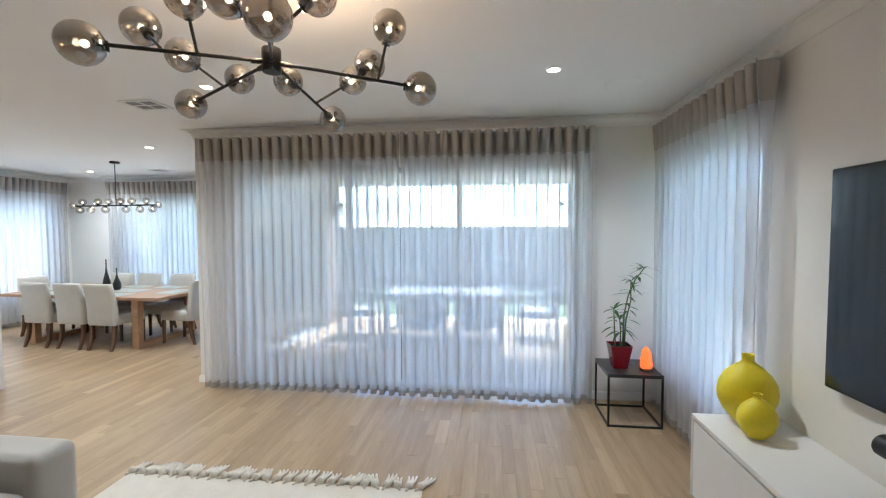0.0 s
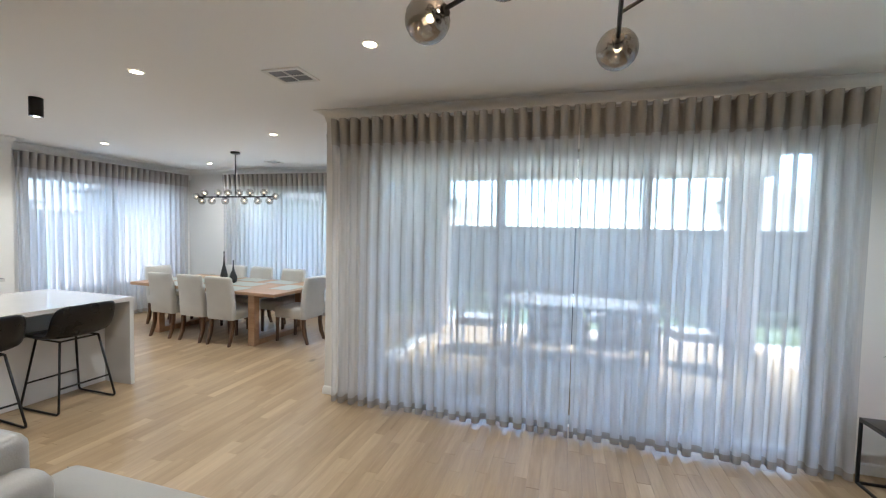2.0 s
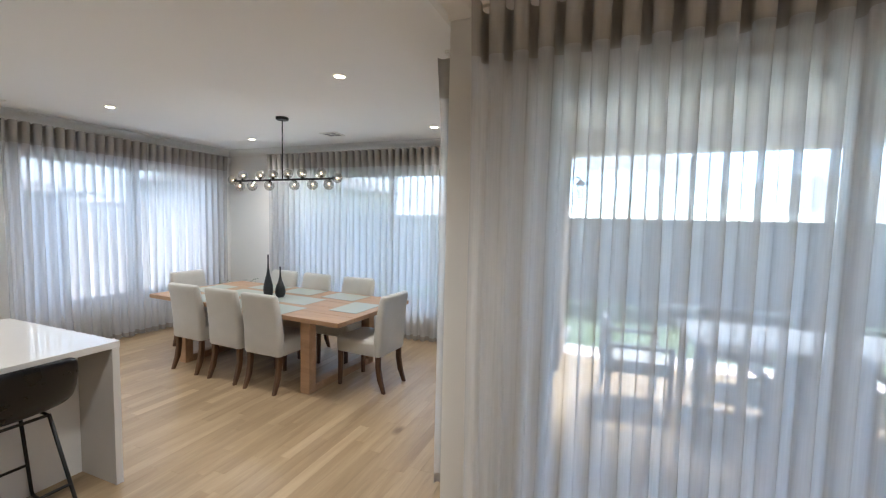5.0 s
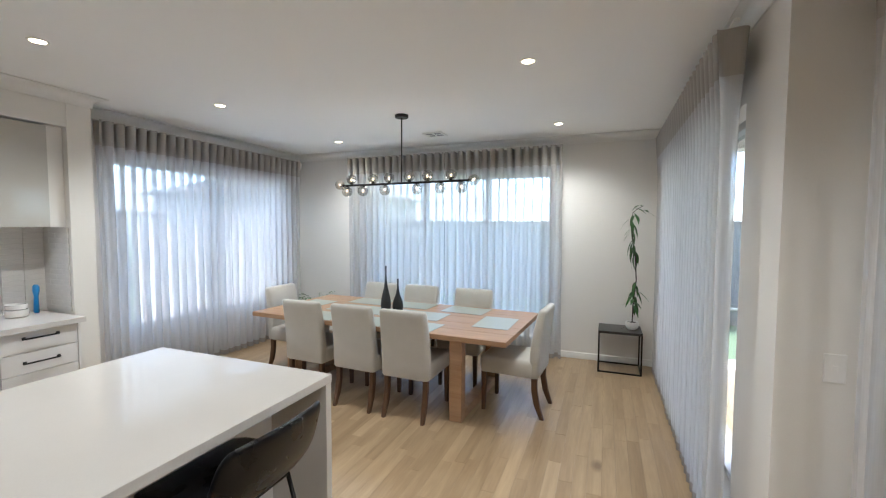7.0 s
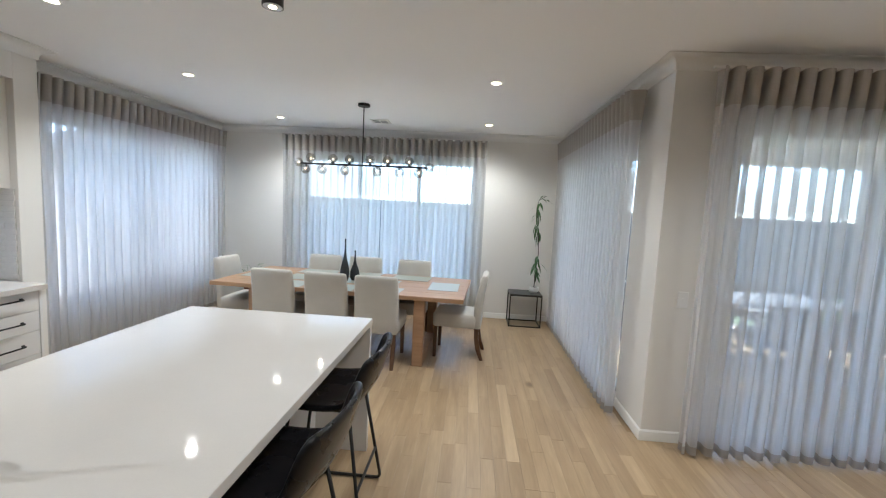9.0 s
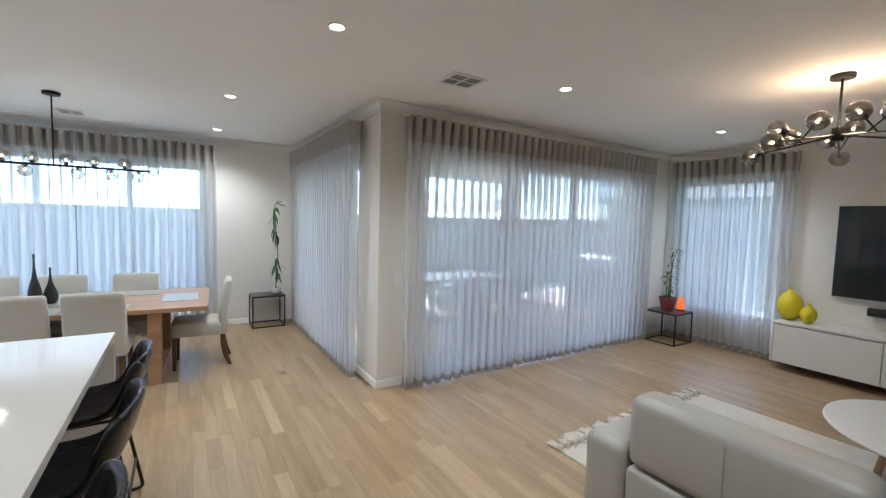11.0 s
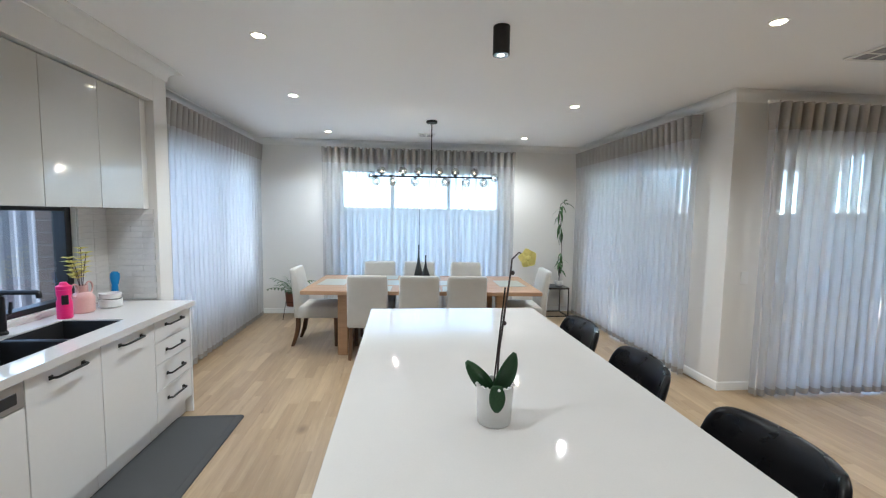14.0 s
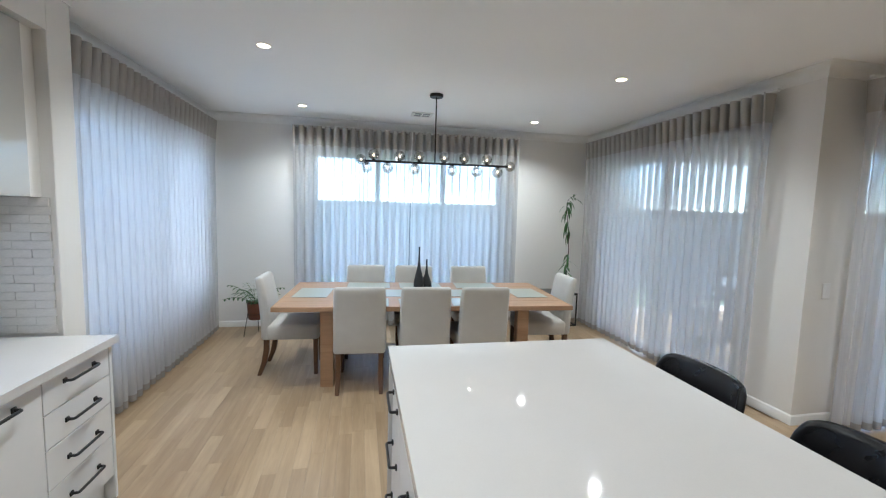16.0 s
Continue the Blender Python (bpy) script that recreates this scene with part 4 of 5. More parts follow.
cp = part("control_panel", box(FX - 0.021, FX + 0.006, 2.27, 2.87, 0.718, 0.835, 0.003), STEEL, dw, "brushed grey control panel")
part("grip", box(FX + 0.0062, FX + 0.010, 2.50, 2.83, 0.745, 0.795, 0.002), BLACKPLASTIC, cp)

b = bmesh.new()
SX0, SX1, SY0, SY1 = -8.03, -7.665, 2.93, 3.755
for q in ((XK + 0.002, FX + 0.022, SY1, 4.352), (XK + 0.002, FX + 0.022, 0.9, SY0), (XK + 0.002, SX0, SY0, SY1), (SX1, FX + 0.022, SY0, SY1)):
    box(*q, 0.84, 0.88, into=b)
bmesh.ops.remove_doubles(b, verts=b.verts[:], dist=0.0001)
tagged(part("worktop", b, STONE), "long white stone kitchen worktop", "worktop")
sink = thing("kitchen_sink", "black granite double bowl sink under the window", "sink")
for y0, y1 in ((SY0 + 0.004, 3.335), (3.355, SY1 - 0.004)):
    b = bmesh.new()
    v = [b.verts.new((x, y, z)) for z, k in ((0.872, 0.0), (0.70, 0.012)) for x, y in ((SX0 + 0.004 + k, y0 + k), (SX1 - 0.004 - k, y0 + k), (SX1 - 0.004 - k, y1 - k), (SX0 + 0.004 + k, y1 - k))]
    for q in ((0, 1, 5, 4), (1, 2, 6, 5), (2, 3, 7, 6), (3, 0, 4, 7), (4, 5, 6, 7)):
        b.faces.new([v[i] for i in q])
    bowl = part("bowl", b, SINKBLACK, sink)
    part("drain", lathe([(0.04, 0.701), (0.045, 0.705), (0.02, 0.706)], 18), CHROME, bowl).location = ((SX0 + SX1) / 2, (y0 + y1) / 2, 0)
part("divider", box(SX0 + 0.004, SX1 - 0.004, 3.330, 3.360, 0.72, 0.8735, 0.006), SINKBLACK, sink)
tap = thing("kitchen_tap", "matte black square kitchen mixer tap", "tap")
part("body", lathe([(0.028, 0), (0.028, 0.012), (0.022, 0.02), (0.022, 0.2), (0.018, 0.215)], 20), BLACKMETAL, tap)
part("spout", tube(rounded([(0, 0, 0.18), (0, 0, 0.235), (0.2, 0, 0.235), (0.2, 0, 0.205)], 0.02), 0.014, 10), BLACKMETAL, tap)
part("lever", tube(rounded([(0, 0.02, 0.1), (0, 0.055, 0.1), (0.0, 0.065, 0.17)], 0.015), 0.009, 8), BLACKMETAL, tap)
tap.location = (-8.095, 3.43, 0.8805)

UX = -7.832
for y0, y1 in ((3.865, 4.300), (3.43, 3.863), (2.75, 3.428), (2.10, 2.748), (1.4, 2.098)):
    u = thing("wall_cabinet", "glossy pale grey handleless wall cabinet", "cabinet", "kitchen wall cabinets")
    part("body", box(XK + 0.004, UX - 0.021, y0 + 0.001, y1 - 0.001, 1.605, 2.40), CABSHADOW, u)
    part("door", box(UX - 0.020, UX, y0 + 0.0006, y1 - 0.0006, 1.59, 2.402, 0.0015), GLOSSCAB, u)
tagged(part("filler_panel", box(XK + 0.004, UX - 0.03, 4.302, 4.418, 1.59, 2.413), WALL), "painted filler panel beside the wall cabinets", "cabinet panel")

# ---- island bench ----
isl = thing("kitchen_island", "white kitchen island with drawers and overhanging bench", "kitchen island")
part("waterfall_end", box(-6.115, -4.902, 3.962, 4.002, 0.0, 0.839, 0.0015), STONE, isl, "white stone end panel")
part("body", box(-6.075, -5.262, 1.24, 3.9615, 0.10, 0.839), CABSHADOW, isl)
part("back_panel", box(-5.2615, -5.245, 1.24, 3.9615, 0.0, 0.839, 0.001), CABWHITE, isl)
part("kickboard", box(-6.04, -5.262, 1.24, 3.9615, 0.0, 0.099), CABWHITE, isl)
for y0, y1, rows in ((3.56, 3.955, ((0.615, 0.835, 0.70), (0.36, 0.611, 0.445), (0.105, 0.356, 0.175))), (2.66, 3.555, ((0.50, 0.835, 0.62), (0.105, 0.496, 0.30))), (1.76, 2.655, ((0.50, 0.835, 0.62), (0.105, 0.496, 0.30))), (1.245, 1.755, ((0.105, 0.835, 0.62),))):
    for z0, z1, hz in rows:
        d = part("drawer_front", box(-6.095, -6.0755, y0 + 0.002, y1 - 0.002, z0, z1, 0.0015), CABWHITE, isl)
        handle(d, (-6.0955, (y0 + y1) / 2, hz), 0.20 if y1 - y0 < 0.6 else 0.24, "y", (-0.034, 0, 0))
tagged(part("island_benchtop", box(-6.119, -4.899, 1.20, 4.005, 0.8395, 0.88, 0.002), STONE), "thick polished white stone island benchtop", "benchtop")


def bar_stool():
    s = thing("bar_stool", "black leather bucket bar stool with sled legs", "bar stool", "stools along the island")
    prof = [(0.235, 0.598), (0.215, 0.622), (0.12, 0.617), (0.0, 0.605), (-0.11, 0.605), (-0.185, 0.628), (-0.235, 0.68), (-0.268, 0.755), (-0.294, 0.848), (-0.312, 0.912)]
    wide = [0.185, 0.205, 0.222, 0.228, 0.23, 0.232, 0.234, 0.234, 0.230, 0.205]
    curl = [0.0, 0.004, 0.014, 0.022, 0.032, 0.030, 0.02, 0.008, 0.0, -0.016]
    wrap = [0.0, 0.0, 0.0, 0.004, 0.02, 0.05, 0.072, 0.08, 0.08, 0.07]
    b = bmesh.new()
    grid, n = [], 12
    for (y, z), w, cu, wr in zip(prof, [w * 1.11 for w in wide], curl, wrap):
        row = []
        for i in range(n + 1):
            u = -1 + 2 * i / n
            row.append(b.verts.new((w * math.sin(u * math.pi / 2 * 0.94) if wr > 0.03 else w * u, y + wr * u * u, z + cu * abs(u) ** 2.4)))
        grid.append(row)
    for a, c in zip(grid, grid[1:]):
        for i in range(n):
            b.faces.new((a[i], a[i + 1], c[i + 1], c[i]))
    bmesh.ops.recalc_face_normals(b, faces=b.faces[:])
    bmesh.ops.solidify(b, geom=b.faces[:], thickness=0.030)
    o = part("seat_shell", b, BLACKLEATHER, s, smooth=True)
    mod = o.modifiers.new("round", "SUBSURF")
    mod.levels = mod.render_levels = 1
    for sx in (-1, 1):
        part("leg", tube(rounded([(sx * 0.15, 0.15, 0.60), (sx * 0.225, 0.235, 0.011), (sx * 0.225, -0.235, 0.011), (sx * 0.15, -0.14, 0.60)], 0.035), 0.009, 8), BLACKMETAL, s, smooth=True)
    for y, z in ((0.205, 0.215), (-0.205, 0.215)):
        part("footrest", rod((-0.199, y, z), (0.199, y, z), 0.008, 8), BLACKMETAL, s)
    part("underframe", tube([(-0.15, 0.15, 0.596), (0.15, 0.15, 0.596), (0.15, -0.14, 0.596), (-0.15, -0.14, 0.596)], 0.008, 8, closed=True), BLACKMETAL, s)
    return s


st = bar_stool()
st.matrix_basis = pose(-4.985, 3.48, 0, 0, 0, 90)
copy_thing(st, pose(-4.98, 2.82, 0, 0, 0, 87))
copy_thing(st, pose(-4.97, 2.09, 0, 0, 0, 92))

# orchid on the island
orc = thing("orchid", "single yellow orchid in a white lace-edged pot", "orchid")
soften(part("pot", lathe([(0.050, 0), (0.055, 0.004), (0.064, 0.135), (0.058, 0.135), (0.055, 0.11)], 32), WHITECER, orc, "white pot with a lace rim"), 50)
b = bmesh.new()
for k in range(20):
    a = 2 * math.pi * k / 20
    ball(0.006, (0.061 * math.cos(a), 0.061 * math.sin(a), 0.135), 8, into=b)
part("lace_rim", b, WHITECER, orc, smooth=True)
part("soil", lathe([(0.055, 0.10), (0.055, 0.115)], 20), SOIL, orc)
stem_pts = [(0.005, 0, 0.10), (0.012, 0, 0.25), (0.03, 0.0, 0.40), (0.045, 0.01, 0.50), (0.05, 0.01, 0.555), (0.070, 0.0, 0.578), (0.092, -0.008, 0.566)]
part("stem", tube(stem_pts, 0.0040, 8, taper=0.6), DARKSTEM, orc)
part("support_stick", rod((-0.006, 0.006, 0.09), (0.028, 0.006, 0.46), 0.0028, 6), BLACKMETAL, orc)
for z in (0.34, 0.51):
    x = np.interp(z, [q[2] for q in stem_pts[:5]], [q[0] for q in stem_pts[:5]])
    part("stem_node", ball(0.008, (x + 0.004, 0, z), 8), DARKSTEM, orc)
for base, along, face, ln, wd, dr in (((-0.005, 0, 0.10), (-0.66, 0.0, 0.75), (-0.30, -0.90, 0.15), 0.140, 0.056, 0.12), ((0.005, -0.005, 0.10), (0.42, -0.05, 0.90), (0.2, -0.95, 0.1), 0.15, 0.064, 0.1), ((-0.008, -0.060, 0.150), (0.0, -0.22, -0.97), (0.0, -0.97, 0.22), 0.086, 0.052, 0.1)):
    o = part("leaf", oval_leaf(ln, wd, dr), LEAF_DARK, orc, smooth=True)
    v = Vector(along).normalized()
    u = v.cross(Vector(face)).normalized()
    q = u.cross(v)
    o.matrix_basis = Matrix.Translation(base) @ Matrix((u, v, q)).transposed().to_4x4()
    mod = o.modifiers.new("thick", "SOLIDIFY")
    mod.thickness = 0.003
fl = part("flower", ball(0.009, (0.098, -0.012, 0.560), 10), YPETAL, orc, smooth=True)
for k in range(5):
    o = part("petal", leaf(0.033, 0.034, 0.2, 0.2), YPETAL, fl, smooth=True)
    o.matrix_basis = Matrix.Translation((0.098, -0.010, 0.560)) @ pose(0, 0, 0, 85, 0, 0) @ pose(0, 0, 0, 0, 0, 72 * k + 10)
orc.location = (-5.585, 2.285, 0.8805)

# things on the kitchen worktop
bt = thing("drink_bottle", "bright pink plastic drink bottle with a black logo patch", "bottle")
soften(part("body", lathe([(0.034, 0), (0.037, 0.006), (0.037, 0.10), (0.031, 0.125), (0.036, 0.15), (0.036, 0.175)], 24), HOTPINK, bt), 40)
part("cap", lathe([(0.037, 0.176), (0.037, 0.196), (0.022, 0.204), (0.016, 0.22)], 24), HOTPINK, bt)
part("patch", box(0.030, 0.0375, -0.016, 0.016, 0.085, 0.145, 0.004), BLACKPLASTIC, bt)
bt.matrix_basis = pose(-8.045, 3.80, 0.8805, 0, 0, -48) @ Matrix.Diagonal((1.1, 1.1, 1.06, 1))
jug = thing("ring_handled_jug", "pale pink ceramic jug with yellow flowers", "vase")
soften(part("body", lathe([(0.06, 0), (0.068, 0.008), (0.069, 0.10), (0.055, 0.125), (0.034, 0.14), (0.034, 0.185), (0.03, 0.185), (0.03, 0.16)], 28), PINKCER, jug), 40)
for sy in (-1, 1):
    part("handle", tube([(0, sy * (0.066 + 0.032 * math.cos(a)), 0.158 + 0.042 * math.sin(a)) for a in [k * math.pi / 10 for k in range(20)]], 0.006, 8, closed=True), PINKCER, jug, smooth=True)
for k in range(4):
    bx_, by_ = rnd.uniform(-0.035, 0.035), rnd.uniform(-0.065, 0.045)
    tw = part("twig", tube([(0, 0, 0.12), (bx_ * 0.4, by_ * 0.5, 0.27), (bx_, by_, 0.44 - 0.03 * k)], 0.0022, 6), DARKSTEM, jug)
    sp = []
    for t in (0.5, 0.62, 0.74, 0.86, 0.96):
        for q in range(4):
            sp.append(((bx_ * t, by_ * t, 0.12 + t * (0.32 - 0.03 * k)), 90 * q + 37 * t * 10, 30, 0.046, 0.038, 0.3))
    foliage(tw, sp, YPETAL, "petal")
jug.location = (-8.055, 3.965, 0.8805)
bw = thing("stacked_bowls", "two small white ceramic dishes stacked on the worktop", "bowl")
soften(part("bowl", lathe([(0.05, 0), (0.06, 0.006), (0.062, 0.045), (0.057, 0.045), (0.053, 0.012)], 28), WHITECER, bw), 40)
soften(part("upper_bowl", lathe([(0.045, 0.046), (0.055, 0.05), (0.058, 0.078), (0.053, 0.078), (0.048, 0.056)], 28), WHITECER, bw), 40)
bw.matrix_basis = pose(-7.985, 4.13, 0.8805) @ Matrix.Diagonal((1.15, 1.15, 1.3, 1))
br = thing("blue_brush", "bright blue plastic dish brush standing upright", "brush")
soften(part("handle", lathe([(0.016, 0), (0.019, 0.01), (0.015, 0.12), (0.022, 0.16), (0.022, 0.195), (0.012, 0.21)], 16, squash=0.6), BLUEPL, br), 50)
br.matrix_basis = pose(-8.055, 4.285, 0.8805, 0, 2, 0) @ Matrix.Diagonal((1.5, 1.5, 1.12, 1))
mt = thing("kitchen_mat", "dark grey ribbed anti-fatigue floor mat", "floor mat")
soften(part("mat", loft([rrect(0.49, 1.5, 0.03, 0, 0, 0), rrect(0.485, 1.495, 0.03, 0, 0, 0.008), rrect(0.44, 1.45, 0.025, 0, 0, 0.017)]), GREYMAT, mt), 50)
part("ridge", tube(rounded([(0.20, -0.70, 0.0165), (0.20, 0.70, 0.0165), (-0.20, 0.70, 0.0165)], 0.02), 0.003, 6), GREYMAT, mt)
mt.location = (-7.345, 3.455, 0)

# ---- living room ----
sofa = thing("leather_sofa", "pale cream leather sofa seen from behind", "sofa")


def cushion(x0, x1, y0, y1, z0, z1, r):
    return box(x0, x1, y0, y1, z0, z1, r, 4)


ys = [-0.55, 0.27, 1.10, 1.925]
part("base", box(-2.74, -1.97, -0.54, 1.92, 0.06, 0.24, 0.02, 2), WHITELEATHER, sofa)
for y0, y1 in zip(ys, ys[1:]):
    soften(part("back_panel", cushion(-2.80, -2.50, y0 + 0.004, y1 - 0.004, 0.065, 0.288, 0.022), WHITELEATHER, sofa))
    soften(part("back_panel", cushion(-2.81, -2.50, y0 + 0.004, y1 - 0.004, 0.296, 0.512, 0.03), WHITELEATHER, sofa))
    hr = soften(part("headrest", cushion(-2.815, -2.62, y0 + 0.004, y1 - 0.004, 0.520, 0.855, 0.055), WHITELEATHER, sofa))
    part("seam", box(-2.8185, -2.8145, (y0 + y1) / 2 - 0.0015, (y0 + y1) / 2 + 0.0015, 0.57, 0.80), SEAM, hr)
    soften(part("back_cushion", cushion(-2.655, -2.47, y0 + 0.01, y1 - 0.01, 0.43, 0.75, 0.07), WHITELEATHER, sofa))
    soften(part("seat_cushion", cushion(-2.51, -1.95, y0 + 0.004, y1 - 0.004, 0.245, 0.45, 0.05), WHITELEATHER, sofa))
for y0, y1 in ((1.93, 2.165), (-0.79, -0.555)):
    a = soften(part("arm", cushion(-2.80, -1.955, y0, y1, 0.06, 0.585, 0.055), WHITELEATHER, sofa))
    part("seam", tube(rounded([(-2.79, y1 - 0.045, 0.572), (-1.99, y1 - 0.045, 0.572), (-1.964, y1 - 0.045, 0.52), (-1.956, y1 - 0.045, 0.10)], 0.05), 0.0025, 6), SEAM, a)
for x in (-2.7, -2.02):
    for y in (-0.7, 2.07):
        part("foot", box(x - 0.03, x + 0.03, y - 0.03, y + 0.03, 0.0, 0.0605, 0.004), BLACKPLASTIC, sofa)

rug = thing("woven_rug", "cream hand-woven wool rug with a knotted fringe", "rug")
soften(part("weave", loft([rrect(2.0, 2.7, 0.02, 0, 0, 0), rrect(2.0, 2.7, 0.02, 0, 0, 0.009), rrect(1.97, 2.67, 0.02, 0, 0, 0.013)]), RUG, rug), 50)
tb = bmesh.new()
ball(0.027, (0, 0, 0.022), 8, into=tb)
for dx in (-0.010, 0.0, 0.010):
    tube([(dx * 0.3, 0.0, 0.014), (dx * 1.5 + 0.006, 0.05, 0.012), (dx * 2.2 + 0.018, 0.095, 0.009), (dx * 2.6 + 0.022, 0.135, 0.009)], 0.0135, 6, taper=0.55, into=tb)
tube([(0, 0, 0.014), (-0.02, -0.045, 0.016)], 0.008, 6, into=tb)
tassel = part("tassel", tb, RUG, rug, smooth=True)
for i in range(28):
    o = tassel if i == 0 else tassel.copy()
    if i:
        scene.collection.objects.link(o)
        o.parent = rug
    o.matrix_basis = pose(-0.985 + i * 1.97 / 27, 1.355, 0.001, 0, 0, rnd.uniform(-28, 20)) @ Matrix.Diagonal((rnd.choice((-1, 1, 1)), rnd.uniform(0.75, 1.0), 1, 1))
rug.matrix_basis = pose(-1.245, 1.44, 0, 0, 0, 1.2)

ct = thing("coffee_table", "round white coffee table on timber legs", "coffee table")
soften(part("tabletop", lathe([(0.56, 0.365), (0.605, 0.372), (0.62, 0.388), (0.615, 0.402), (0.60, 0.405)], 56), WHITECER, ct), 50)
for k in range(4):
    a = radians(45 + 90 * k)
    part("leg", rod((0.36 * math.cos(a), 0.36 * math.sin(a), 0.37), (0.44 * math.cos(a), 0.44 * math.sin(a), 0.014), 0.02, 10), TABLE_OAK, ct)
ct.location = (-0.66, 1.16, 0)

tvu = thing("tv_unit", "long low white floating television cabinet", "tv cabinet")
part("body", box(1.332, 1.766, 0.10, 2.80, 0.10, 0.548), CABSHADOW, tvu)
part("top_panel", box(1.308, 1.767, 0.08, 2.82, 0.549, 0.575, 0.002), CABWHITE, tvu)
part("end_panel", box(1.308, 1.767, 2.8005, 2.82, 0.095, 0.5485, 0.002), CABWHITE, tvu)
for y0, y1 in ((0.10, 0.998), (1.0, 1.898), (1.9, 2.798)):
    part("drawer_front", box(1.31, 1.3315, y0 + 0.002, y1 - 0.002, 0.10, 0.535, 0.0015), CABWHITE, tvu)
tv = thing("television", "large black flat television on the wall", "television")
part("back", box(1.735, 1.766, 0.78, 2.28, 1.05, 1.80, 0.01), BLACKPLASTIC, tv)
part("bezel", box(1.712, 1.7348, 0.62, 2.425, 0.90, 1.912, 0.004), BLACKPLASTIC, tv)
part("screen", box(1.7095, 1.7118, 0.628, 2.417, 0.912, 1.904), SCREEN, tv, "dark switched-off screen")
sb = thing("soundbar", "long rounded black soundbar under the television", "soundbar")
soften(part("body", tube([(1.71, 1.02, 0.775), (1.71, 1.03, 0.775), (1.71, 2.10, 0.775), (1.71, 2.115, 0.775)], 0.045, 20), BLACKPLASTIC, sb), 50)
part("bracket", box(1.75, 1.768, 1.4, 1.7, 0.75, 0.80, 0.002), BLACKMETAL, sb)


def moon_vase(x, y, r, h, label):
    v = thing("round_vase", label, "vase", "yellow vases")
    prof = [(r * 0.34, 0), (r * 0.46, h * 0.02), (r * 0.78, h * 0.16), (r * 0.96, h * 0.32), (r, h * 0.44), (r * 0.95, h * 0.57), (r * 0.78, h * 0.70), (r * 0.5, h * 0.81), (r * 0.27, h * 0.875), (r * 0.20, h * 0.91), (r * 0.21, h * 0.97), (r * 0.24, h)]
    prof += [(r * 0.16, h * 0.995), (r * 0.14, h * 0.93)]
    soften(part("body", lathe(prof, 40, squash=0.82), YELLOW, v), 60)
    v.location = (x, y, 0.5755)
    return v


moon_vase(1.56, 2.745, 0.15, 0.375, "large matte yellow ceramic round vase")
moon_vase(1.50, 2.55, 0.093, 0.228, "small matte yellow ceramic round vase")

bam = thing("bamboo_plant", "lucky bamboo plant in a glossy red square pot", "houseplant")
part("pot", loft([rrect(0.115, 0.115, 0.012, 0, 0, 0), rrect(0.175, 0.175, 0.014, 0, 0, 0.185), rrect(0.18, 0.18, 0.014, 0, 0, 0.20), rrect(0.165, 0.165, 0.012, 0, 0, 0.20), rrect(0.16, 0.16, 0.012, 0, 0, 0.18)]), RED, bam, "glossy red square pot")
part("soil", box(-0.078, 0.078, -0.078, 0.078, 0.15, 0.182), SOIL, bam)
stalks = [[(0.03, 0, 0.18), (0.035, 0, 0.45), (0.07, 0.01, 0.62), (0.13, 0.02, 0.76), (0.20, 0.02, 0.86)], [(-0.03, 0.01, 0.18), (-0.04, 0.01, 0.35), (-0.05, 0.0, 0.50)], [(0.0, -0.03, 0.18), (0.0, -0.03, 0.33), (-0.01, -0.03, 0.44)], [(0.05, 0.03, 0.18), (0.06, 0.03, 0.40), (0.10, 0.03, 0.58), (0.10, 0.04, 0.74)]]
for pts in stalks:
    s = part("stalk", tube(pts, 0.008, 8, taper=0.55), STEM, bam, smooth=True)
    sp = []
    for i in range(1, len(pts)):
        for k in range(5):
            t = rnd.random()
            p = [pts[i - 1][q] * (1 - t) + pts[i][q] * t for q in range(3)]
            if p[2] > 0.27:
                sp.append((tuple(p), rnd.uniform(0, 360), rnd.uniform(-10, 45), rnd.choice((0.08, 0.11, 0.14)), rnd.choice((0.020, 0.026)), rnd.choice((0.4, 0.7))))
    for k in range(6):
        sp.append((pts[-1], rnd.uniform(0, 360), rnd.uniform(0, 55), rnd.choice((0.09, 0.11, 0.14)), 0.024, rnd.choice((0.4, 0.7))))
    foliage(s, sp, LEAF)
bam.location = (1.255, 4.03, 0.4455)
sl = thing("salt_lamp", "glowing orange rock salt lamp on a dark base", "lamp")
part("base", lathe([(0.052, 0), (0.055, 0.004), (0.05, 0.022)], 24), LEG_WOOD, sl, "round dark wooden base")
b = lathe([(0.044, 0.0225), (0.052, 0.05), (0.048, 0.09), (0.040, 0.135), (0.030, 0.175), (0.012, 0.197)], 14)
for v in b.verts:
    k = 1 + 0.16 * noise.noise(v.co * 22)
    v.co.x, v.co.y = v.co.x * k + 0.05 * (v.co.z - 0.02) * -0.4, v.co.y * k
rock = soften(part("rock", b, SALT, sl, "lit orange rock salt"), 25)
sl.location = (1.455, 3.955, 0.4455)

# branching glass-globe chandelier
ch = thing("globe_chandelier", "black branching chandelier with smoked glass globes", "chandelier")
HZ = 2.295
part("canopy", lathe([(0.062, -0.03), (0.068, -0.026), (0.068, 0.0)], 28), BLACKMETAL, ch).location = (0, 0, CZ - 0.001)
part("rod", rod((0, 0, HZ), (0, 0, CZ - 0.02), 0.008), BLACKMETAL, ch)
soften(part("hub", lathe([(0.034, -0.045), (0.036, -0.042), (0.036, 0.042), (0.034, 0.045)], 28), BLACKMETAL, ch), 40).location = (0, 0, HZ)


def polar(az, along, side, dz):
    a = radians(az)
    return Vector((math.cos(a) * along - math.sin(a) * side, math.sin(a) * along + math.cos(a) * side, HZ + dz))


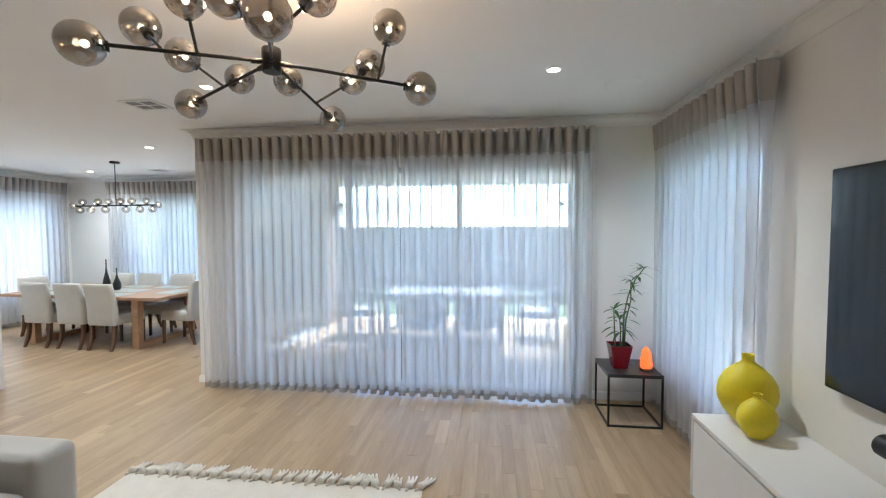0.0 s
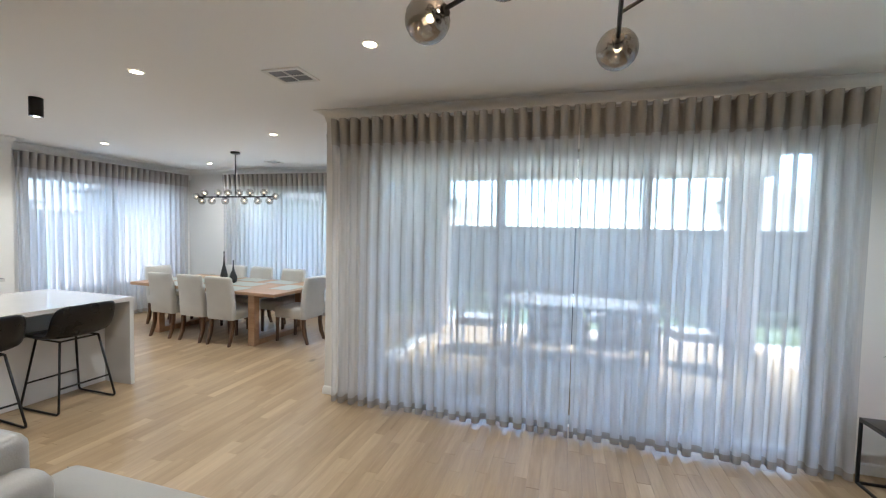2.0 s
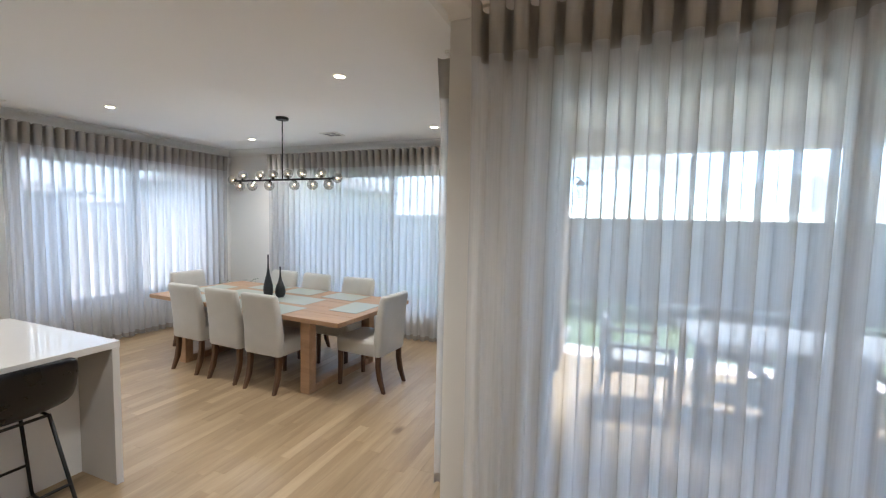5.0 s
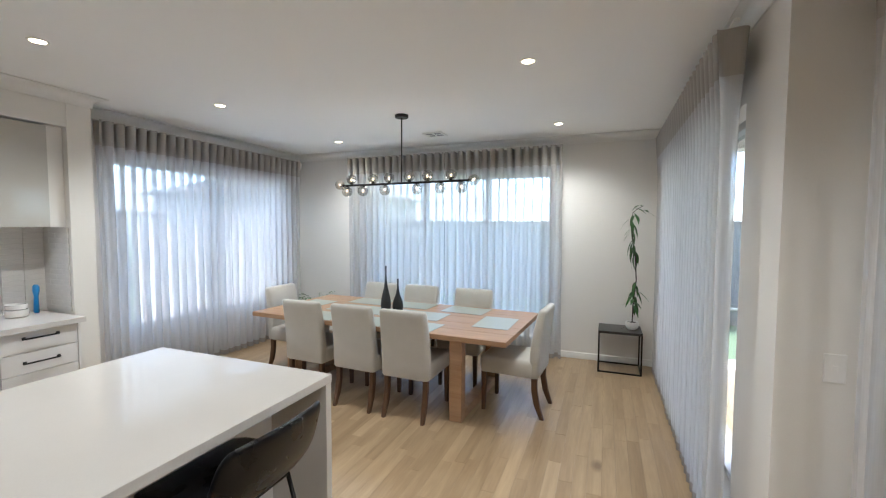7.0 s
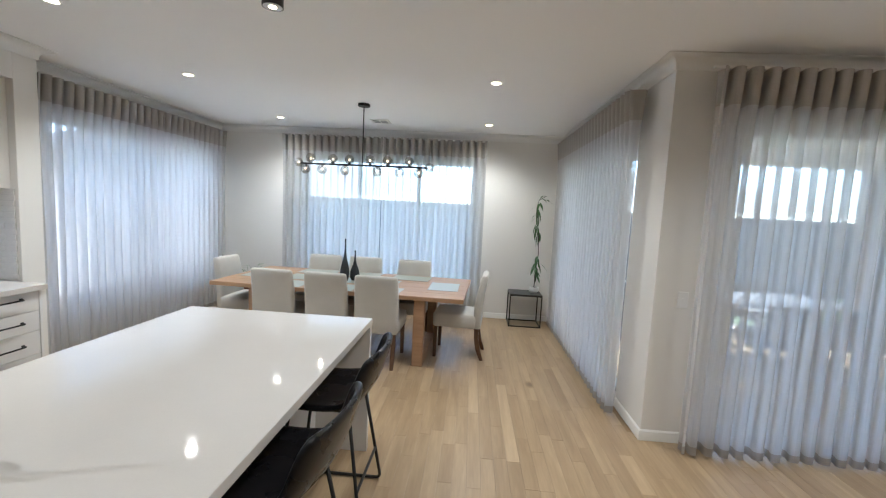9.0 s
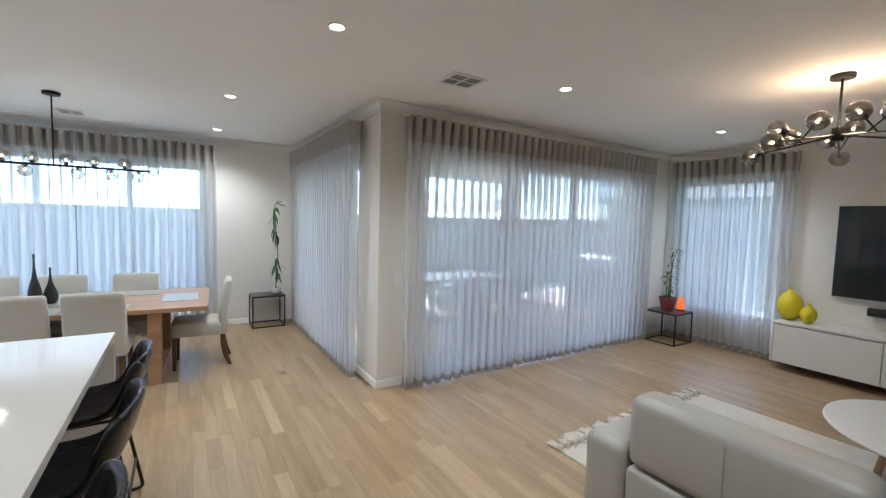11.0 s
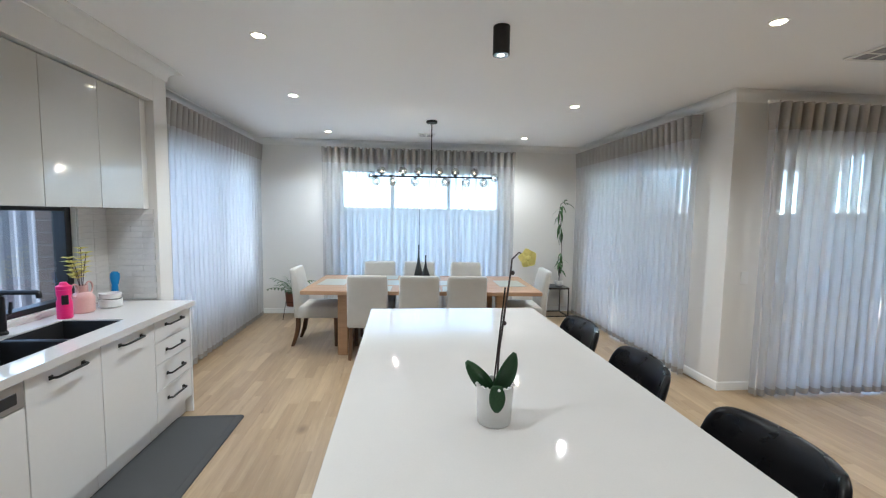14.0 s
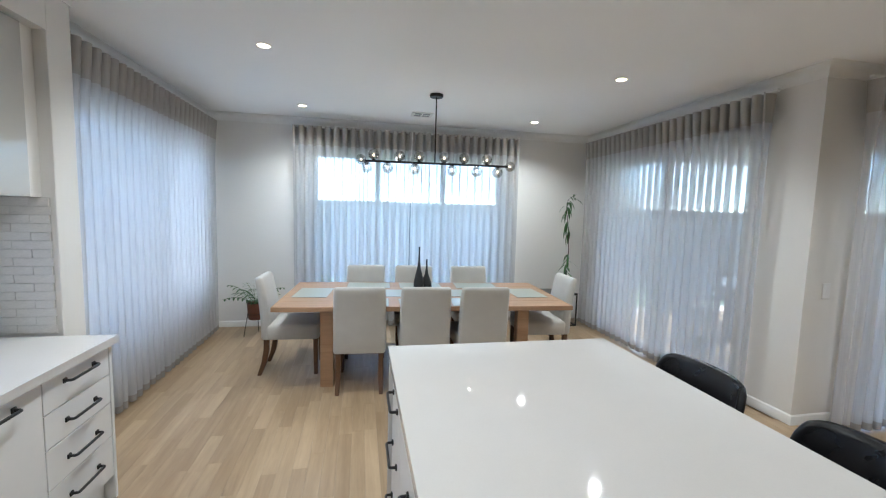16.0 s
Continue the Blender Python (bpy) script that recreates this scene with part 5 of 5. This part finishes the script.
for az, ln, sides in ((13, 0.575, ((0.37, 0.075, 0.025), (0.455, -0.07, 0.115))), (86, 0.525, ((0.40, -0.165, 0.05), (0.24, 0.075, 0.01))), (158, 0.535, ((0.36, -0.12, 0.03), (0.345, 0.14, 0.04))), (226, 0.56, ((0.40, -0.14, 0.06), (0.30, 0.11, 0.09))), (298, 0.55, ((0.38, 0.14, 0.08), (0.33, -0.12, 0.05)))):
    end = polar(az, ln, 0, -0.088)
    stop = polar(az, ln - 0.062, 0, -0.076)
    arm = part("arm", rod(polar(az, 0.03, 0, -0.01), stop, 0.0065, 10), BLACKMETAL, ch)
    part("collar", rod(polar(az, 0.03, 0, -0.01), polar(az, 0.075, 0, -0.018), 0.010, 10), BLACKMETAL, arm)
    globe_set(ch, end, 0.065, SMOKE, tuple(polar(az, 0, 0, 0) - polar(az, 1, 0, -0.12)))
    for al, sd, dz in sides:
        c = polar(az, al, sd, dz)
        root = polar(az, al - 0.05, 0, -0.01 - 0.075 * (al - 0.05) / 0.55)
        d = (root - c).normalized()
        part("branch", rod(root, c + d * 0.06, 0.0055, 8), BLACKMETAL, arm)
        globe_set(ch, c, 0.064, SMOKE, tuple(d))
ch.location = (-0.69, 1.845, 0)
lamp("chandelier_light", "POINT", (-0.69, 1.845, 2.40), 1.15, (1.0, 0.62, 0.33), 0.05)

# ---- ceiling fittings ----
dl = thing("downlight", "small round white recessed downlight, lit", "downlight", "ceiling downlights")
soften(part("rim", lathe([(0.040, -0.001), (0.043, -0.006), (0.052, -0.005), (0.054, 0.0)], 28, cap=False), TRIM, dl), 50)
soften(part("baffle", lathe([(0.0362, -0.0015), (0.0405, -0.0045)], 28, cap=False), TRIM, dl), 50)
part("lens", lathe([(0.036, -0.0035), (0.036, -0.0015)], 28), LED, dl, "warm lit lens")
for i, (x, y) in enumerate(DOWNLIGHTS):
    m = pose(x, y, CZ - 0.0005)
    if i:
        copy_thing(dl, m)
    else:
        dl.matrix_basis = m
cy = thing("ceiling_spot", "black cylinder surface-mounted ceiling spotlight", "ceiling light", "spots over the island")
soften(part("body", lathe([(0.046, -0.165), (0.05, -0.165), (0.05, -0.002), (0.045, 0.0)], 32), BLACKMETAL, cy), 40)
part("reflector", lathe([(0.020, -0.1657), (0.0455, -0.1657)], 28, cap=False), CHROME, cy)
part("lens", lathe([(0.019, -0.1665), (0.019, -0.1653)], 20), LED, cy)
cy.matrix_basis = pose(*SPOTS[0], CZ - 0.0005)
# Unseen second spot, added for light on the near bench.
copy_thing(cy, pose(*SPOTS[1], CZ - 0.0005))


def ceiling_vent(x, y, w, d, rot, label):
    v = thing("ceiling_vent", label, "ceiling vent", "ceiling vents")
    part("backing", box(-w / 2 + 0.01, w / 2 - 0.01, -d / 2 + 0.01, d / 2 - 0.01, -0.003, 0.0), VENTDARK, v)
    fr = bmesh.new()
    for q in ((-w / 2, w / 2, -d / 2, -d / 2 + 0.028), (-w / 2, w / 2, d / 2 - 0.028, d / 2), (-w / 2, -w / 2 + 0.028, -d / 2 + 0.028, d / 2 - 0.028), (w / 2 - 0.028, w / 2, -d / 2 + 0.028, d / 2 - 0.028), (-0.006, 0.006, -d / 2 + 0.028, d / 2 - 0.028), (-w / 2 + 0.028, -0.006, -0.006, 0.006), (0.006, w / 2 - 0.028, -0.006, 0.006)):
        box(*q, -0.011, -0.0005, into=fr)
    part("frame", fr, TRIM, v)
    for sx in (-1, 1):
        for sy in (-1, 1):
            for k in range(5):
                t = (k + 0.5) / 5
                if (sx > 0) == (sy > 0):
                    y0 = sy * (0.01 + t * (d / 2 - 0.042))
                    bb = box(min(sx * 0.008, sx * (w / 2 - 0.03)), max(sx * 0.008, sx * (w / 2 - 0.03)), y0 - 0.006, y0 + 0.006, -0.009, -0.0065)
                else:
                    x0 = sx * (0.01 + t * (w / 2 - 0.042))
                    bb = box(x0 - 0.006, x0 + 0.006, min(sy * 0.008, sy * (d / 2 - 0.03)), max(sy * 0.008, sy * (d / 2 - 0.03)), -0.009, -0.0065)
                part("slat", bb, VENTDARK, v)
    v.matrix_basis = pose(x, y, CZ - 0.0005, 0, 0, rot)
    return v


ceiling_vent(-2.715, 3.508, 0.30, 0.26, 0, "white square four-way ceiling air vent")
ceiling_vent(-5.56, 6.92, 0.24, 0.22, 0, "small white four-way ceiling air vent")
sp = thing("ceiling_speaker", "round white flush ceiling speaker grille", "speaker")
soften(part("grille", lathe([(0.0, -0.0045), (0.118, -0.0045), (0.128, -0.003), (0.131, 0.0)], 40, cap=False), CEIL, sp), 50)
sp.location = (1.10, 3.50, CZ - 0.0005)
pir = thing("motion_detector", "small white corner alarm detector", "detector")
soften(part("body", box(-0.03, 0.03, -0.02, 0.02, -0.05, 0.05, 0.012, 3), PLATE, pir), 40)
pir.matrix_basis = pose(XW + 0.055, YD - 0.055, 2.53, 0, 0, 45)


def wall_plate(p, rot, label, w=0.073, h=0.116):
    s = thing("wall_switch", label, "switch", "wall plates")
    part("plate", box(-w / 2, w / 2, -0.008, 0, -h / 2, h / 2, 0.002), PLATE, s)
    part("rocker", box(-0.008, 0.008, -0.0115, -0.0082, -0.012, 0.012, 0.001), PLATE, s)
    s.matrix_basis = pose(*p, 0, 0, rot)
    return s


wall_plate((-2.79, YL - 0.0005, 1.05), 0, "white plastic light switch on the pier")
wall_plate((-7.70, YD - 0.0005, 0.34), 0, "white plastic power outlet plate", 0.115, 0.073)

# ---- patio furniture ----
ot = thing("outdoor_table", "dark rectangular outdoor dining table on the patio", "outdoor table")
for k in range(9):
    part("slat", box(-0.95, 0.95, -0.48 + k * 0.107, -0.48 + k * 0.107 + 0.1, 0.70, 0.725, 0.003), WICKER, ot)
for sx in (-0.88, 0.88):
    for sy in (-0.42, 0.42):
        part("leg", box(sx - 0.035, sx + 0.035, sy - 0.035, sy + 0.035, 0, 0.6995, 0.003), BLACKMETAL, ot)
ot.location = (-0.58, 6.90, -0.06)
oc = thing("outdoor_chair", "dark wicker outdoor armchair with a grey cushion", "outdoor chair", "patio chairs")
part("seat", box(-0.27, 0.27, -0.25, 0.27, 0.36, 0.41, 0.012, 2), WICKER, oc)
part("cushion", box(-0.25, 0.25, -0.23, 0.25, 0.411, 0.47, 0.02, 2), CUSHION, oc, "grey seat cushion")
part("backrest", box(-0.27, 0.27, -0.31, -0.252, 0.36, 0.80, 0.015, 2), WICKER, oc)
for sx in (-1, 1):
    part("armrest", box(sx * 0.30 - 0.03, sx * 0.30 + 0.03, -0.30, 0.25, 0.60, 0.635, 0.01, 2), WICKER, oc)
    for y in (-0.27, 0.23):
        part("leg", box(sx * 0.30 - 0.02, sx * 0.30 + 0.02, y - 0.02, y + 0.02, 0, 0.5995, 0.004), WICKER, oc)
oc.matrix_basis = pose(-0.85, 6.27, -0.06, 0, 0, 4)
for x, y, a in ((-0.03, 6.29, -3), (-1.93, 6.75, -84), (0.82, 6.88, 93), (-0.95, 7.55, 180), (-0.12, 7.57, 176)):
    copy_thing(oc, pose(x, y, -0.06, 0, 0, a))
bbq = thing("barbecue", "low dark barbecue with a steel lid on the patio", "barbecue")
part("cart", box(-0.55, 0.55, -0.25, 0.25, 0.1, 0.85, 0.01), BLACKMETAL, bbq)
soften(part("hood", tube([(-0.4, 0, 0.9), (-0.39, 0, 0.9), (0.39, 0, 0.9), (0.4, 0, 0.9)], 0.22, 20), STEEL, bbq), 40)
for x in (-0.45, 0.45):
    part("wheel", rod((x - 0.02, -0.2, 0.09), (x + 0.02, -0.2, 0.09), 0.09, 16), BLACKPLASTIC, bbq)
bbq.matrix_basis = pose(2.4, 6.0, -0.06, 0, 0, -80)

bed = thing("garden_bed", "low dark raised garden bed with a pale capping by the fence", "garden bed")
for x0, x1, y0, y1 in ((-1.6, 0.65, 11.0, 11.04), (-1.6, 0.65, 11.66, 11.7), (-1.6, -1.56, 11.0405, 11.6595), (0.61, 0.65, 11.0405, 11.6595)):
    part("side", box(x0, x1, y0, y1, -0.13, 0.15, 0.004), FENCE, bed)
part("soil", box(-1.555, 0.605, 11.045, 11.655, -0.13, 0.10), SOIL, bed)
part("capping", box(-1.64, 0.69, 10.96, 11.06, 0.1505, 0.185, 0.005), SOFFIT, bed, "pale capping board")

# ---- pieces: splashback tiles, pavers and floor boards ----


def shared(name, bm, material):
    me = bpy.data.meshes.new(name)
    bm.to_mesh(me)
    bm.free()
    me.materials.append(material)
    return me


def piece(name, me, parent, place):
    o = new(name, me)
    o.parent = parent
    o.location = place
    return o


splash = structure("splashback", box(XK + 0.0005, -7.826, 4.4105, 4.4195, 0.881, 1.589), GROUT, "pale travertine strip tile splashback", "splashback")
box_b = shared("tile", box(-0.0885, 0.0885, -0.004, 0.004, 0, 0.0425, 0.001), TILE)
box_s = shared("tile", box(-0.042, 0.042, -0.004, 0.004, 0, 0.0425, 0.001), TILE)
for r in range(16):
    x = XK + 0.004
    order = ((0.18, 0.18), (0.0875, 0.18, 0.0875))[r % 2]
    for w in order:
        piece("tile", box_b if w > 0.1 else box_s, splash, (x + w / 2, 4.4085 + rnd.uniform(-0.0012, 0.0006), 0.8825 + r * 0.0441))
        x += w - 0.002
splash2 = structure("splashback_side", box(XK + 0.0005, XK + 0.007, 4.122, 4.410, 0.881, 1.589), GROUT, "pale travertine strip tile splashback beside the window", "splashback")
box_y = shared("tile", box(-0.004, 0.004, -0.0705, 0.0705, 0, 0.0425, 0.001), TILE)
for r in range(16):
    for k in range(2):
        piece("tile", box_y, splash2, (XK + 0.009 + rnd.uniform(-0.001, 0.001), 4.195 + k * 0.1435, 0.8825 + r * 0.0441))

paver = shared("paver", box(-0.196, 0.196, -0.196, 0.196, -0.02, 0.0, 0.003), PAVER)
for ix in range(18):
    for iy in range(9):
        piece("paver", paver, patio, (-2.53 + ix * 0.4, 4.90 + iy * 0.4, -0.058 + rnd.uniform(-0.0015, 0.0015)))

BW = 0.086
lengths = (0.4, 0.55, 0.7, 0.9, 1.2)
boards = {ln: shared("floorboard", box(-BW / 2 + 0.0003, BW / 2 - 0.0003, -ln / 2 + 0.0003, ln / 2 - 0.0003, -0.013, 0.0, 0.0005), OAK_OBJ) for ln in lengths}
far = bmesh.new()
near = 0
rb = random.Random(8)
x = XK - 0.02 + BW / 2
while x < XE + 0.05:
    y, end = YS - rb.uniform(0.0, 0.9) - 0.05, (YD + 0.03 if x < XN - 0.05 else YL + 0.05)
    while y < end - 0.02:
        ln = rb.choice(lengths)
        if y + ln > end + 0.15:
            ln = min(lengths, key=lambda q: abs(q - (end - y)))
        cyy, dz = y + ln / 2, rb.uniform(-0.0004, 0.0)
        y += ln
        if cyy + ln / 2 < YS:
            continue
        if -4.9 < x < -2.4 and cyy > 1.0 and near < 300:
            near += 1
            piece("floorboard", boards[ln], FLOOR, (x, cyy, dz))
        else:
            v0 = len(far.verts)
            far.from_mesh(boards[ln])
            far.verts.ensure_lookup_table()
            for v in far.verts[v0:]:
                v.co += Vector((x, cyy, dz))
    x += BW
tagged(part("floorboards_rest", far, OAK_ISL, FLOOR), kind="stuff")
